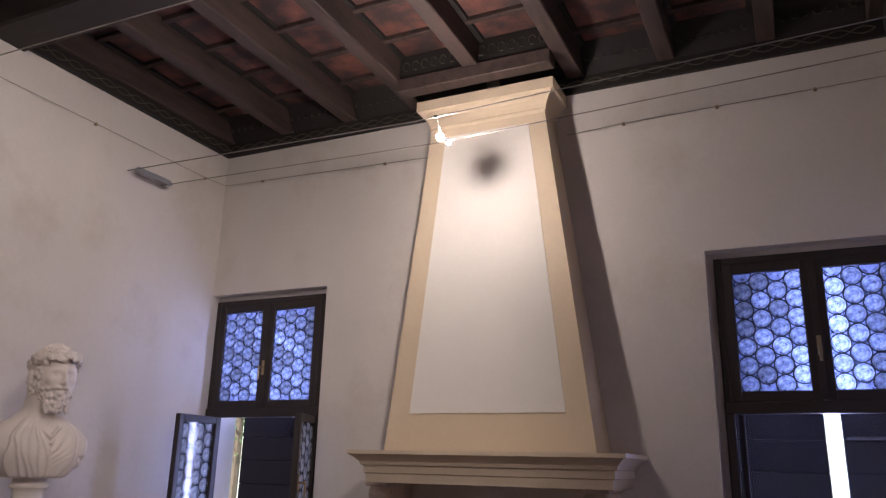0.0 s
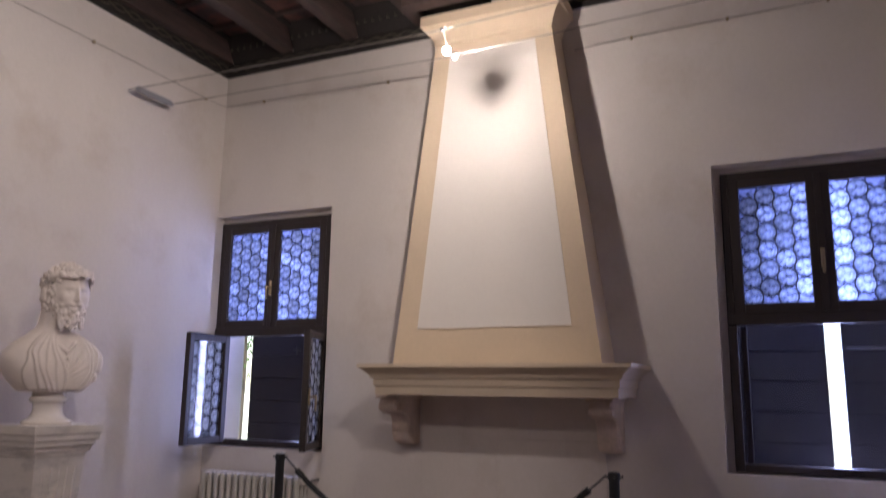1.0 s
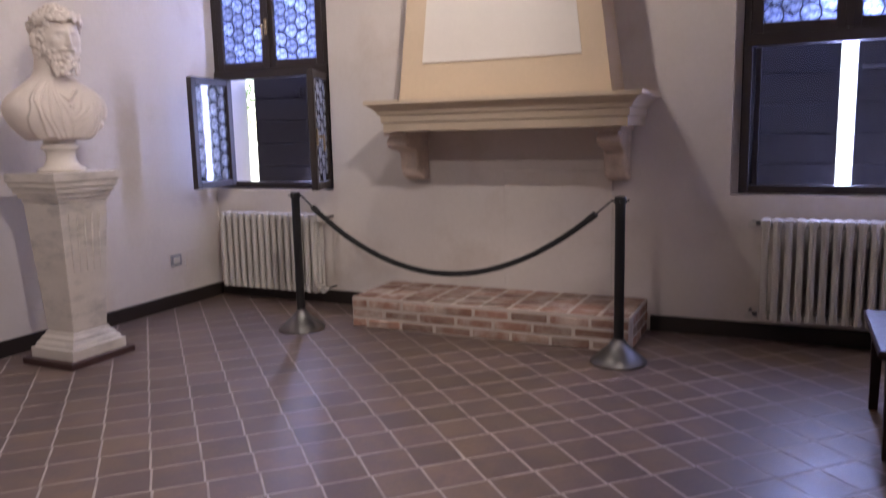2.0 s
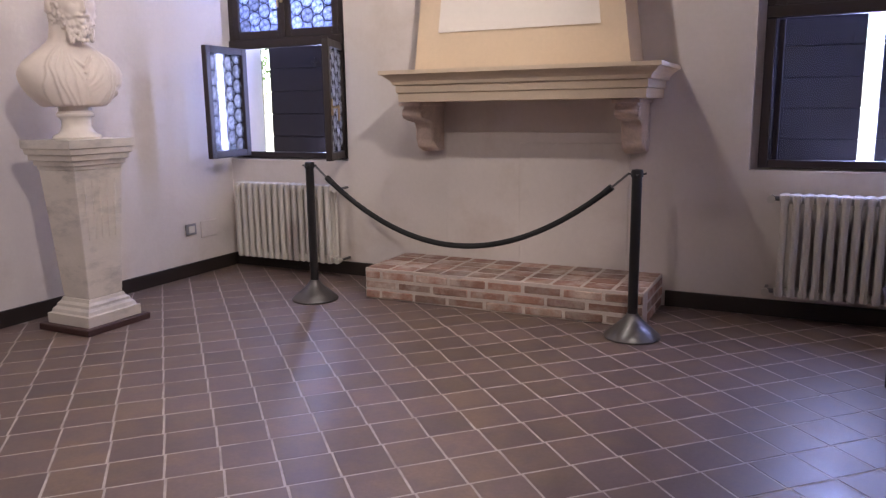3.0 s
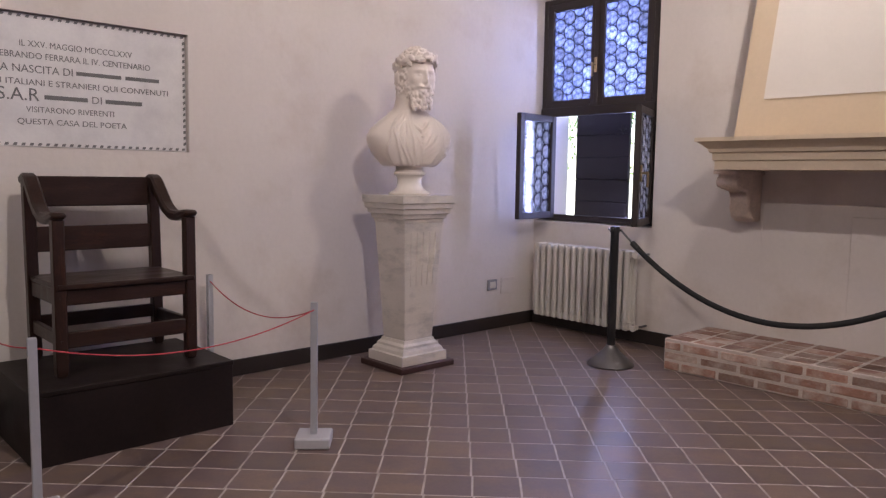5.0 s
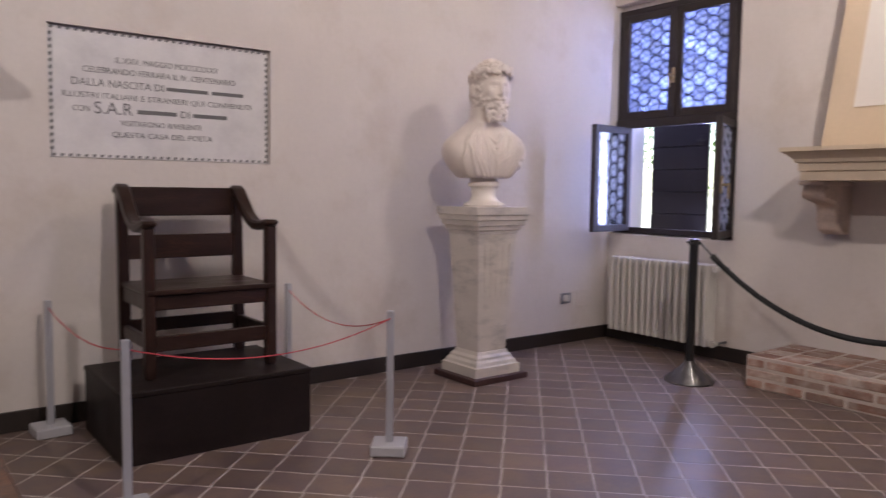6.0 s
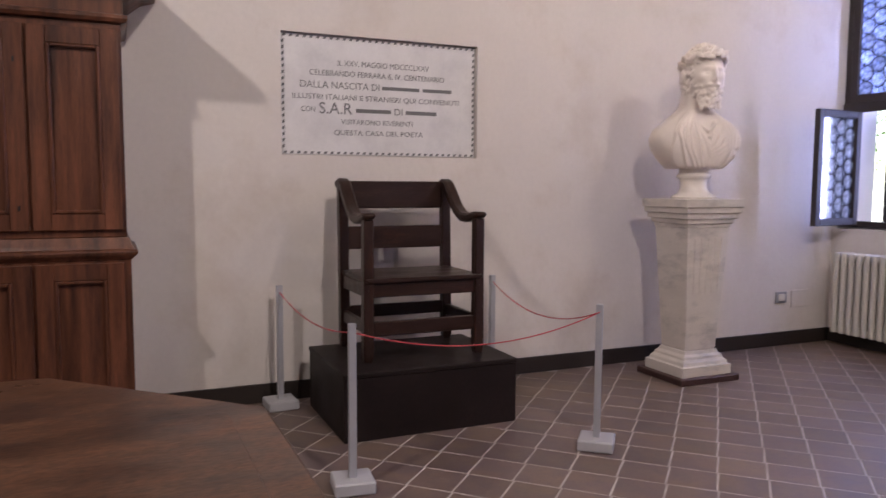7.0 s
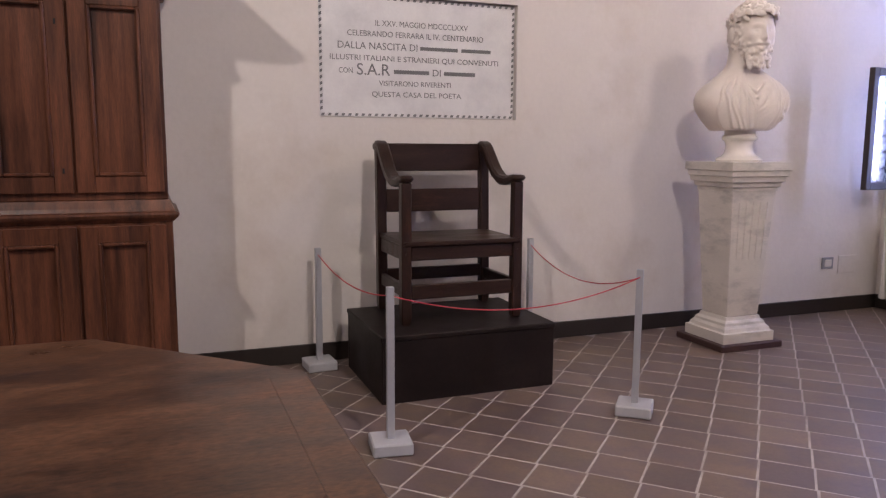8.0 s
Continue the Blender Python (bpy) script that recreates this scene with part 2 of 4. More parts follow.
# ---- mesh helpers ----
def link(name, bm, materials, parent=None, label="", smooth=False, recalc=True):
    if recalc:
        bmesh.ops.recalc_face_normals(bm, faces=bm.faces)
    me = bpy.data.meshes.new(name)
    for f in bm.faces:
        f.smooth = smooth
    bm.to_mesh(me)
    bm.free()
    for m in materials if isinstance(materials, (list, tuple)) else [materials]:
        me.materials.append(m)
    if smooth:
        me.set_sharp_from_angle(angle=radians(38))
    ob = new(name, me)
    if parent:
        ob.parent = parent
    if label:
        tagged(ob, label)
    return ob


def part(name, bm, material, parent, label="", smooth=False):
    return link(name, bm, material, parent, label, smooth)


def thing(name, label, category, group="", kind="", at=None):
    ob = new(name)
    ob.empty_display_size = 0.1
    if at is not None:
        ob.matrix_basis = at
    return tagged(ob, label, category, group, kind)


def share(ob, name, place, turn=(0, 0, 0), parent=None, scale=(1, 1, 1)):
    """Another object on the same mesh."""
    c = new(name, ob.data)
    c.matrix_basis = Matrix.LocRotScale(place, Euler(turn), scale)
    c.parent = parent
    return c


def box(x0, x1, y0, y1, z0, z1, bevel=0.0, bm=None, segments=1, mi=0):
    own = bmesh.new()
    vs = [own.verts.new((x, y, z)) for z in (z0, z1) for x, y in ((x0, y0), (x1, y0), (x1, y1), (x0, y1))]
    for q in ((3, 2, 1, 0), (4, 5, 6, 7), (0, 1, 5, 4), (1, 2, 6, 5), (2, 3, 7, 6), (3, 0, 4, 7)):
        own.faces.new([vs[i] for i in q])
    if bevel:
        bmesh.ops.bevel(own, geom=list(own.edges), offset=bevel, segments=segments, profile=0.6, affect="EDGES")
    return merge(bm, own, mi)


def merge(bm, own, mi=0):
    for f in own.faces:
        f.material_index = mi
    if bm is None:
        return own
    me = bpy.data.meshes.new("scrap")
    own.to_mesh(me)
    own.free()
    n = len(bm.faces)
    bm.from_mesh(me)
    bpy.data.meshes.remove(me)
    bm.faces.ensure_lookup_table()
    for f in bm.faces[n:]:
        f.material_index = mi
    return bm


def lathe(profile, segments=24, bm=None, centre=(0, 0), mi=0):
    own = bmesh.new()
    rings = []
    for r, z in profile:
        rings.append([own.verts.new((centre[0] + max(r, 1e-4) * math.cos(a), centre[1] + max(r, 1e-4) * math.sin(a), z))
                      for a in (2 * math.pi * i / segments for i in range(segments))])
    for a, b in zip(rings, rings[1:]):
        for i in range(segments):
            own.faces.new((a[i], a[(i + 1) % segments], b[(i + 1) % segments], b[i]))
    own.faces.new(rings[0][::-1])
    own.faces.new(rings[-1])
    return merge(bm, own, mi)


def tube(points, radius, sides=8, bm=None, closed=False, mi=0):
    own = bmesh.new()
    pts = [Vector(p) for p in points]
    rings, n = [], len(pts)
    for i, p in enumerate(pts):
        a, b = (pts[i - 1], pts[(i + 1) % n]) if closed else (pts[max(i - 1, 0)], pts[min(i + 1, n - 1)])
        d = (b - a).normalized()
        u = d.cross(Vector((0, 0, 1)) if abs(d.z) < 0.9 else Vector((0, 1, 0))).normalized()
        v = d.cross(u)
        r = radius[i] if isinstance(radius, (list, tuple)) else radius
        rings.append([own.verts.new(p + r * (u * math.cos(2 * math.pi * k / sides) + v * math.sin(2 * math.pi * k / sides))) for k in range(sides)])
    for a, b in zip(rings, rings[1:] + (rings[:1] if closed else [])):
        for k in range(sides):
            own.faces.new((a[k], a[(k + 1) % sides], b[(k + 1) % sides], b[k]))
    if not closed:
        own.faces.new(rings[0])
        own.faces.new(rings[-1][::-1])
    return merge(bm, own, mi)


def prism(outline, lo, hi, axis="y", bevel=0.0, bm=None, mi=0):
    """An outline in the plane across the axis, drawn out from lo to hi along it."""
    own = bmesh.new()

    def at(u, v, w):
        return {"x": (w, u, v), "y": (u, w, v), "z": (u, v, w)}[axis]
    a, b = ([own.verts.new(at(u, v, w)) for u, v in outline] for w in (lo, hi))
    own.faces.new(a)
    own.faces.new(b[::-1])
    for i in range(len(a)):
        j = (i + 1) % len(a)
        own.faces.new((a[i], a[j], b[j], b[i]))
    bmesh.ops.recalc_face_normals(own, faces=own.faces)
    if bevel:
        bmesh.ops.bevel(own, geom=list(own.edges), offset=bevel, segments=1, affect="EDGES")
    return merge(bm, own, mi)


def frustum(levels, bm=None, bevel=0.0, mi=0):
    """Stacked rectangles: (z, x0, x1, y0, y1) from below upwards."""
    own = bmesh.new()
    rings = [[own.verts.new(p) for p in ((x0, y0, z), (x1, y0, z), (x1, y1, z), (x0, y1, z))] for z, x0, x1, y0, y1 in levels]
    own.faces.new(rings[0][::-1])
    own.faces.new(rings[-1])
    for a, b in zip(rings, rings[1:]):
        for i in range(4):
            own.faces.new((a[i], a[(i + 1) % 4], b[(i + 1) % 4], b[i]))
    if bevel:
        bmesh.ops.bevel(own, geom=list(own.edges), offset=bevel, segments=1, affect="EDGES")
    return merge(bm, own, mi)


def holed_wall(u0, u1, z0, z1, holes):
    """Rectangles that fill a wall but for its holes (u0, u1, z0, z1)."""
    us = sorted({u0, u1, *(h[0] for h in holes), *(h[1] for h in holes)})
    zs = sorted({z0, z1, *(h[2] for h in holes), *(h[3] for h in holes)})
    for a, b in zip(us, us[1:]):
        for c, d in zip(zs, zs[1:]):
            if not any(h[0] <= a and b <= h[1] and h[2] <= c and d <= h[3] for h in holes):
                yield a, b, c, d


# ---- setting ----
W, SOUTH, WALL_TOP, TOP = 5.30, -8.2, 4.125, 4.60
WIN_Z0, WIN_Z1 = 0.915, 2.80
WIN1, WIN2 = (0.005, 1.135), (4.13, 5.26)

bm = bmesh.new()
for a, b, c, d in holed_wall(-0.35, W + 0.35, 0.0, TOP, [(0.0, 1.175, WIN_Z0 - 0.01, 2.835), (4.085, 5.30, WIN_Z0 - 0.01, 2.835)]):
    box(a, b, 0.0, 0.09, c, d, bm=bm)
for a, b, c, d in holed_wall(-0.35, W + 0.35, 0.0, TOP, [(-0.018, 1.11, WIN_Z0 + 0.02, 2.765), (4.155, 5.235, WIN_Z0 + 0.02, 2.765)]):
    box(a, b, 0.09, 0.475, c, d, bm=bm)
bmesh.ops.remove_doubles(bm, verts=bm.verts, dist=1e-4)
tagged(link("wall_north", bm, PLASTER), "warm off-white plastered wall with two deep windows", "wall", kind="structure")

PLQ = (-4.365, -3.155, 1.395, 2.075)
bm = bmesh.new()
for a, b, c, d in holed_wall(SOUTH, 0.0, 0.0, TOP, [PLQ]):
    box(-0.35, 0.0, a, b, c, d, bm=bm)
box(-0.35, -0.05, PLQ[0], PLQ[1], PLQ[2], PLQ[3], bm=bm)
bmesh.ops.remove_doubles(bm, verts=bm.verts, dist=1e-4)
tagged(link("wall_west", bm, PLASTER), "warm off-white plastered wall with a recessed plaque", "wall", kind="structure")
tagged(link("wall_east", box(W, W + 0.35, SOUTH, 0.0, 0, TOP), PLASTER), "plain off-white plastered wall", "wall", kind="structure")
tagged(link("wall_south", box(-0.35, W + 0.35, SOUTH - 0.35, SOUTH, 0, TOP), PLASTER), "plain off-white plastered wall", "wall", kind="structure")

# skirting boards: the low dark band along the walls
for name, dims in (("baseboard", (0.0, 0.018, SOUTH, -0.0, 0.0, 0.105)), ("baseboard", (0.018, 1.67, -0.018, 0.0, 0.0, 0.105)),
                   ("baseboard", (3.62, W - 0.018, -0.018, 0.0, 0.0, 0.105)), ("baseboard", (W - 0.018, W, SOUTH, 0.0, 0.0, 0.105))):
    tagged(link(name, box(*dims, bevel=0.003), BASEBOARD), "low dark brown skirting board", "baseboard", kind="structure")

# floor slab, whose top is the grout between the tiles
floor = tagged(link("floor", box(-0.05, W + 0.05, SOUTH - 0.05, 0.05, -0.2, -0.0009), GROUT), "diagonal waxed terracotta tile floor with pale joints", "floor", kind="structure")

# ceiling: boards, joists, battens and frieze
bm = bmesh.new()
box(-0.3, W + 0.3, SOUTH - 0.3, 0.3, 4.46, 4.60, bm=bm, mi=0)
JOISTS = [0.02 + 0.652 * i for i in range(9)]
for n, x in enumerate(JOISTS):
    for y0, y1 in ((-2.06, -0.03), (-5.2, -2.36), (SOUTH, -5.5)):
        box(x - 0.06, x + 0.06, y0, -0.49 if n == 4 and y1 > -0.1 else y1, 4.24, 4.47, bevel=0.008, bm=bm, mi=1)
for y in [-0.33 - 0.42 * i for i in range(19)]:
    if abs(y + 2.2) > 0.2 and abs(y + 5.35) > 0.2:
        for x in JOISTS[:-1]:
            box(x + 0.06, x + 0.592, y - 0.025, y + 0.025, 4.425, 4.465, bevel=0.006, bm=bm, mi=1)
            box(x + 0.06, x + 0.10, y + 0.025, y + 0.395, 4.43, 4.465, bevel=0.005, bm=bm, mi=2)
            box(x + 0.552, x + 0.592, y + 0.025, y + 0.395, 4.43, 4.465, bevel=0.005, bm=bm, mi=2)
# trimmer in front of the chimney, with a painted board above it
box(2.03, 3.225, -0.50, -0.38, 4.15, 4.262, bevel=0.008, bm=bm, mi=1)
box(2.03, 3.225, -0.475, -0.40, 4.26, 4.458, bevel=0.004, bm=bm, mi=3)
for k in range(15):
    u = 2.09 + 0.077 * k
    tube([(u + 0.028 * math.cos(a), -0.479, 4.36 + 0.04 * math.sin(a)) for a in (0.3, 1.2, 2.2, 3.2, 4.2, 5.2)], 0.004, 5, bm=bm, mi=4)
# frieze boards under and between the joist ends
box(0.0, W, -0.035, 0.0, WALL_TOP, 4.25, bevel=0.004, bm=bm, mi=3)
box(0.0, 0.035, -2.06, -0.035, WALL_TOP, 4.25, bevel=0.004, bm=bm, mi=3)
box(W - 0.035, W, -2.06, -0.035, WALL_TOP, 4.25, bevel=0.004, bm=bm, mi=3)
for x in JOISTS[:-1]:
    prism([(-0.03, 4.25), (-0.15, 4.46), (-0.03, 4.46)], x + 0.06, x + 0.592, axis="x", bm=bm, mi=3)
    for k in range(7):
        u = x + 0.11 + 0.07 * k
        tube([(u + 0.025 * math.cos(a), -0.088 + 0.022 * math.sin(a) - 0.012, 4.352 + 0.038 * math.sin(a)) for a in (0.3, 1.2, 2.2, 3.2, 4.2, 5.2)], 0.004, 5, bm=bm, mi=4)
for s in (0, math.pi):
    tube([(0.04 + i * 0.033, -0.042, 4.187 + 0.026 * math.sin(s + i * 0.72)) for i in range(158)], 0.005, 5, bm=bm, mi=4)
    tube([(0.042, -0.05 - i * 0.033, 4.187 + 0.026 * math.sin(s + i * 0.72)) for i in range(60)], 0.005, 5, bm=bm, mi=4)
tagged(link("ceiling", bm, [BOARD, BEAM, FRIEZE, FRIEZE, GILT], recalc=False), "dark coffered wooden ceiling with joists and faded painted panels", "ceiling", kind="structure")
for y in (-2.21, -5.35):
    tagged(link("ceiling_beam", box(-0.1, W + 0.1, y - 0.15, y + 0.15, 4.10, 4.46, bevel=0.015), MAIN_BEAM), "heavy dark wooden main ceiling beam", "beam", kind="structure")


# ---- windows ----
def roundel_mesh(material):
    own = lathe([(0.0535, -0.002), (0.0535, 0.002), (0.046, 0.003), (0.03, 0.0025), (0.012, 0.003), (0.006, 0.006), (0.0, 0.007)], 18)
    me = bpy.data.meshes.new("roundel")
    bmesh.ops.recalc_face_normals(own, faces=own.faces)
    for f in own.faces:
        f.smooth = True
    own.to_mesh(me)
    own.free()
    me.materials.append(material)
    return me


ROUND, PALE = roundel_mesh(ROUNDEL), roundel_mesh(LIT_ROUNDEL)


def leaded_leaf(parent, x0, x1, z0, z1, stile, name="window_leaf", pale=False):
    """A casement leaf in its own plane (y = 0): wooden frame, leaded roundels, filler glass. Returns the frame."""
    bm = bmesh.new()
    t = 0.022
    box(x0, x0 + stile, -t, t, z0, z1, 0.004, bm)
    box(x1 - stile, x1, -t, t, z0, z1, 0.004, bm)
    box(x0 + stile - 0.001, x1 - stile + 0.001, -t + 0.001, t - 0.001, z0, z0 + stile, 0.004, bm)
    box(x0 + stile - 0.001, x1 - stile + 0.001, -t + 0.001, t - 0.001, z1 - stile, z1, 0.004, bm)
    leaf = part(name, bm, FRAME_WOOD, parent)
    a, b, c, d = x0 + stile, x1 - stile, z0 + stile, z1 - stile
    pane = part("pane", box(a - 0.004, b + 0.004, -0.0015, 0.0015, c - 0.004, d + 0.004), GLASS if pale else FILLER, leaf)
    pane.visible_shadow = False
    came = bmesh.new()
    r, pitch = 0.0575, 0.117
    row = pitch * math.sqrt(3) / 2
    cols = int((b - a) / row) + 2
    for i in range(cols):
        x = a + 0.052 + i * row
        for j in range(-1, int((d - c) / pitch) + 2):
            z = c + 0.04 + (j + 0.5 * (i % 2)) * pitch
            if x - r < a - 0.045 or x + r > b + 0.045 or z - r < c - 0.055 or z + r > d + 0.055:
                continue
            ring = [(min(max(x + r * math.cos(q), a), b), -0.003, min(max(z + r * math.sin(q), c), d)) for q in (2 * math.pi * k / 20 for k in range(20))]
            tube(ring, 0.0042, 4, bm=came, closed=True)
            if x - 0.055 > a - 0.05 and x + 0.055 < b + 0.05 and z - 0.055 > c - 0.05 and z + 0.055 < d + 0.05:
                o = new("roundel", PALE if pale else ROUND)
                o.matrix_basis = Matrix.LocRotScale((x, -0.003, z), Euler((radians(90), 0, 0)), None)
                o.parent = leaf
                o.visible_shadow = False
    part("lead_came", came, LEAD, leaf)
    return leaf


def handle(parent, x, z, y=-0.03):
    bm = bmesh.new()
    box(x - 0.013, x + 0.013, y - 0.006, y + 0.008, z - 0.06, z + 0.06, 0.004, bm)
    box(x - 0.008, x + 0.008, y - 0.045, y, z - 0.008, z + 0.008, 0.003, bm)
    box(x - 0.009, x + 0.009, y - 0.055, y - 0.04, z - 0.10, z + 0.012, 0.004, bm)
    return part("handle", bm, BRASS, parent, "worn brass window handle")


def window(name, x0, x1, label):
    win = thing(name, label, "window", kind="structure", at=pose(0, 0.055, 0))
    z0, z1, zt = WIN_Z0, 2.79, 1.845
    bm = bmesh.new()
    s = 0.045
    box(x0, x0 + s, 0.004, 0.034, zt, z1, 0.004, bm)
    box(x1 - s, x1, 0.004, 0.034, zt, z1, 0.004, bm)
    box(x0 + s, x1 - s, 0.005, 0.0335, z1 - s, z1, 0.004, bm)
    box(x0, x1, -0.012, 0.0345, zt - 0.045, zt + 0.03, 0.006, bm)
    box(x0 - 0.0, x0 + 0.055, -0.008, 0.0342, z0, zt - 0.045, 0.004, bm)
    box(x1 - 0.055, x1, -0.008, 0.0342, z0, zt - 0.045, 0.004, bm)
    box(x0 + 0.055, x1 - 0.055, -0.006, 0.0338, z0, z0 + 0.05, 0.004, bm)
    part("window_frame", bm, FRAME_WOOD, win)
    mid = (x0 + x1) / 2
    upper = thing("upper_sash", "", "")
    upper.parent = win
    upper.location = (0, 0.026, 0)
    leaf = leaded_leaf(upper, x0 + s, mid - 0.002, zt + 0.03, z1 - s, 0.062)
    leaded_leaf(upper, mid + 0.002, x1 - s, zt + 0.03, z1 - s, 0.062)
    part("meeting_stile", box(mid - 0.022, mid + 0.022, -0.034, -0.0225, zt + 0.032, z1 - s - 0.002, 0.003), FRAME_WOOD, upper)
    handle(upper, mid, 2.20, -0.042)
    hinges = bmesh.new()
    for z in (1.98, 2.66):
        for x in (x0 + s, x1 - s):
            tube([(x, -0.03, z - 0.03), (x, -0.03, z + 0.03)], 0.007, 6, bm=hinges)
    part("hinge", hinges, FRAME_WOOD, upper)
    return win


w1 = window("window_1", *WIN1, "dark wooden window of leaded roundels, lower leaves open inward")
w2 = window("window_2", *WIN2, "dark wooden window of leaded roundels above half-shut shutters")


def open_leaf(win, x, y, turn, mirrored, lead=True):
    pivot = thing("lower_sash", "", "")
    pivot.parent = win
    pivot.matrix_basis = pose(x, y, 0, 0, 0, turn)
    a, b = (-0.515, 0.0) if mirrored else (0.0, 0.515)
    leaf = leaded_leaf(pivot, a, b, 0.935, 1.80, 0.055, pale=True)
    return pivot


open_leaf(w1, 0.168, -0.023, -84.5, False)
part("sash_stile", box(0.06, 0.15, 0.0, 0.033, 0.965, 1.80, 0.004), FRAME_WOOD, w1)
p = open_leaf(w1, 1.115, -0.015, 111, True)
handle(p, -0.48, 1.32, -0.03)


def shutter(win, x0, x1, y, name="shutter"):
    """A boarded outer shutter; each board a piece, with battens behind."""
    sh = part(name, box(x0 + 0.06, x0 + 0.12, y + 0.03, y + 0.05, 0.90, 2.82, 0.003), SHUTTER, win, "dark horizontally boarded outer shutter")
    part("backing", box(x0 + 0.004, x1 - 0.004, y + 0.012, y + 0.026, 0.885, 2.825), SHUTTER, sh)
    n = 10
    for i in range(n):
        z = 0.88 + i * 0.195
        part("board", box(x0, x1, y, y + 0.03, z + 0.002, z + 0.193, 0.004), SHUTTER, sh)
    bm = bmesh.new()
    box(x1 - 0.11, x1 - 0.03, y - 0.012, y, 1.70, 1.715, 0.002, bm)
    box(x1 - 0.075, x1 - 0.06, y - 0.012, y, 1.67, 1.745, 0.002, bm)
    part("latch", bm, FRAME_WOOD, sh)
    return sh


shutter(w1, 0.068, 0.63, 0.425)
shutter(w1, 0.70, 1.13, 0.425)
shutter(w2, 4.15, 4.683, 0.425)
right = shutter(w2, 4.778, 5.30, 0.425)
part("bolt_bar", box(4.80, 5.28, 0.405, 0.4245, 1.668, 1.686, 0.003), STEEL, right, "flat iron bolt")
pl = part("pane", box(4.235, 5.205, 0.072, 0.075, 0.965, 1.80), GLASS, w2)
pl.visible_shadow = False
part("sash_stile", box(4.20, 4.235, 0.05, 0.095, 0.96, 1.80, 0.004), FRAME_WOOD, w2)


# ---- fireplace ----
fire = thing("fireplace", "tall tapering ochre and white fireplace hood with stone mantel", "fireplace", kind="structure")
Z0, Z1 = 1.545, 3.90
HB, HT = (1.98, 3.43, -0.38), (2.21, 3.105, -0.255)


def hood_at(z):
    k = (z - Z0) / (Z1 - Z0)
    return [a + (b - a) * k for a, b in zip(HB, HT)]


bm = frustum([(Z0, HB[0], HB[1], HB[2], 0.0), (Z1, HT[0], HT[1], HT[2], 0.0)])
part("hood", bm, OCHRE, fire, "ochre painted tapering hood")
# the white field stands a few millimetres proud of the ochre border
bm = bmesh.new()
front = []
for z, inset in ((1.79, 0.155), (3.83, 0.13)):
    x0, x1, y = hood_at(z)
    front += [(x0 + inset, y, z), (x1 - inset, y, z)]
quad = [front[0], front[1], front[3], front[2]]
a = [bm.verts.new((x, y - 0.006, z)) for x, y, z in quad]
b = [bm.verts.new((x, y + 0.01, z)) for x, y, z in quad]
bm.faces.new(a)
bm.faces.new(b[::-1])
for i in range(4):
    bm.faces.new((a[i], a[(i + 1) % 4], b[(i + 1) % 4], b[i]))
part("panel", bm, PANEL, fire, "white plastered field with a thin raised edge")
x0, x1, y = HT
cap = [(3.90, 0.0), (3.92, 0.010), (3.935, 0.010), (3.96, 0.02), (3.99, 0.035), (4.02, 0.06), (4.035, 0.075), (4.04, 0.09), (4.12, 0.09)]
bm = frustum([(z, x0 - o, x1 + o, y - o, 0.0) for z, o in cap])
part("cornice", bm, OCHRE, fire, "moulded ochre cornice under the ceiling")
x0, x1, y = 1.945, 3.56, -0.55
shelf = [(1.345, 0.0), (1.40, 0.0), (1.405, 0.012), (1.45, 0.012), (1.455, 0.028), (1.475, 0.035), (1.495, 0.055), (1.515, 0.08), (1.52, 0.095), (1.545, 0.095)]
bm = frustum([(z, x0 - o, x1 + o, y - o, 0.0) for z, o in shelf], bevel=0.0)
part("mantel", bm, STONE, fire, "moulded ochre stone mantel shelf")


def corbel(x):
    out = [(-0.02, 1.0), (-0.10, 1.0), (-0.16, 1.03), (-0.19, 1.09), (-0.19, 1.15), (-0.21, 1.20), (-0.28, 1.215), (-0.35, 1.225), (-0.385, 1.255), (-0.385, 1.29),
           (-0.36, 1.315), (-0.37, 1.345), (-0.0, 1.345), (-0.0, 1.0)]
    bm = prism(out, x - 0.07, x + 0.07, axis="x", bevel=0.012)
    prism([(u * 0.94, z) for u, z in out], x - 0.035, x + 0.035, axis="x", bm=bm)
    for s in (-0.074, 0.074):
        tube([(x + s * 0.9, -0.345 + 0.028 * math.cos(q), 1.268 + 0.028 * math.sin(q)) for q in (k * 0.6 for k in range(11))], 0.009, 6, bm=bm, closed=False)
        tube([(x + s * 0.9, -0.115 + 0.035 * math.cos(q), 1.06 + 0.035 * math.sin(q)) for q in (k * 0.6 for k in range(11))], 0.009, 6, bm=bm)
    box(x - 0.085, x + 0.085, -0.40, 0.0, 1.318, 1.344, 0.004, bm)
    part("corbel", bm, PINK_STONE, fire, "worn pinkish stone scroll corbel", smooth=True)


corbel(1.945)
corbel(3.41)
# the old hearth opening, walled up, leaves a faint raised edge
part("blocked_opening", box(2.03, 3.36, -0.008, 0.0, 0.21, 1.13, 0.003), PLASTER, fire)
part("blocked_opening", box(2.60, 3.36, -0.016, -0.008, 0.21, 1.06, 0.004), PLASTER, fire)

# ---- brick hearth ----
hearth = thing("hearth", "low brick hearth platform with pale mortar joints", "hearth")
HX0, HX1, HY = 1.67, 3.60, -0.60
part("mortar_bed", box(HX0 + 0.004, HX1 - 0.004, HY + 0.004, -0.001, 0.0, 0.214, 0.004), MORTAR, hearth)
rng = random.Random(4)


def bricks(places):
    for dims, place in places:
        part("brick", box(-dims[0] / 2, dims[0] / 2, -dims[1] / 2, dims[1] / 2, -dims[2] / 2, dims[2] / 2, 0.006), BRICK, hearth).location = place


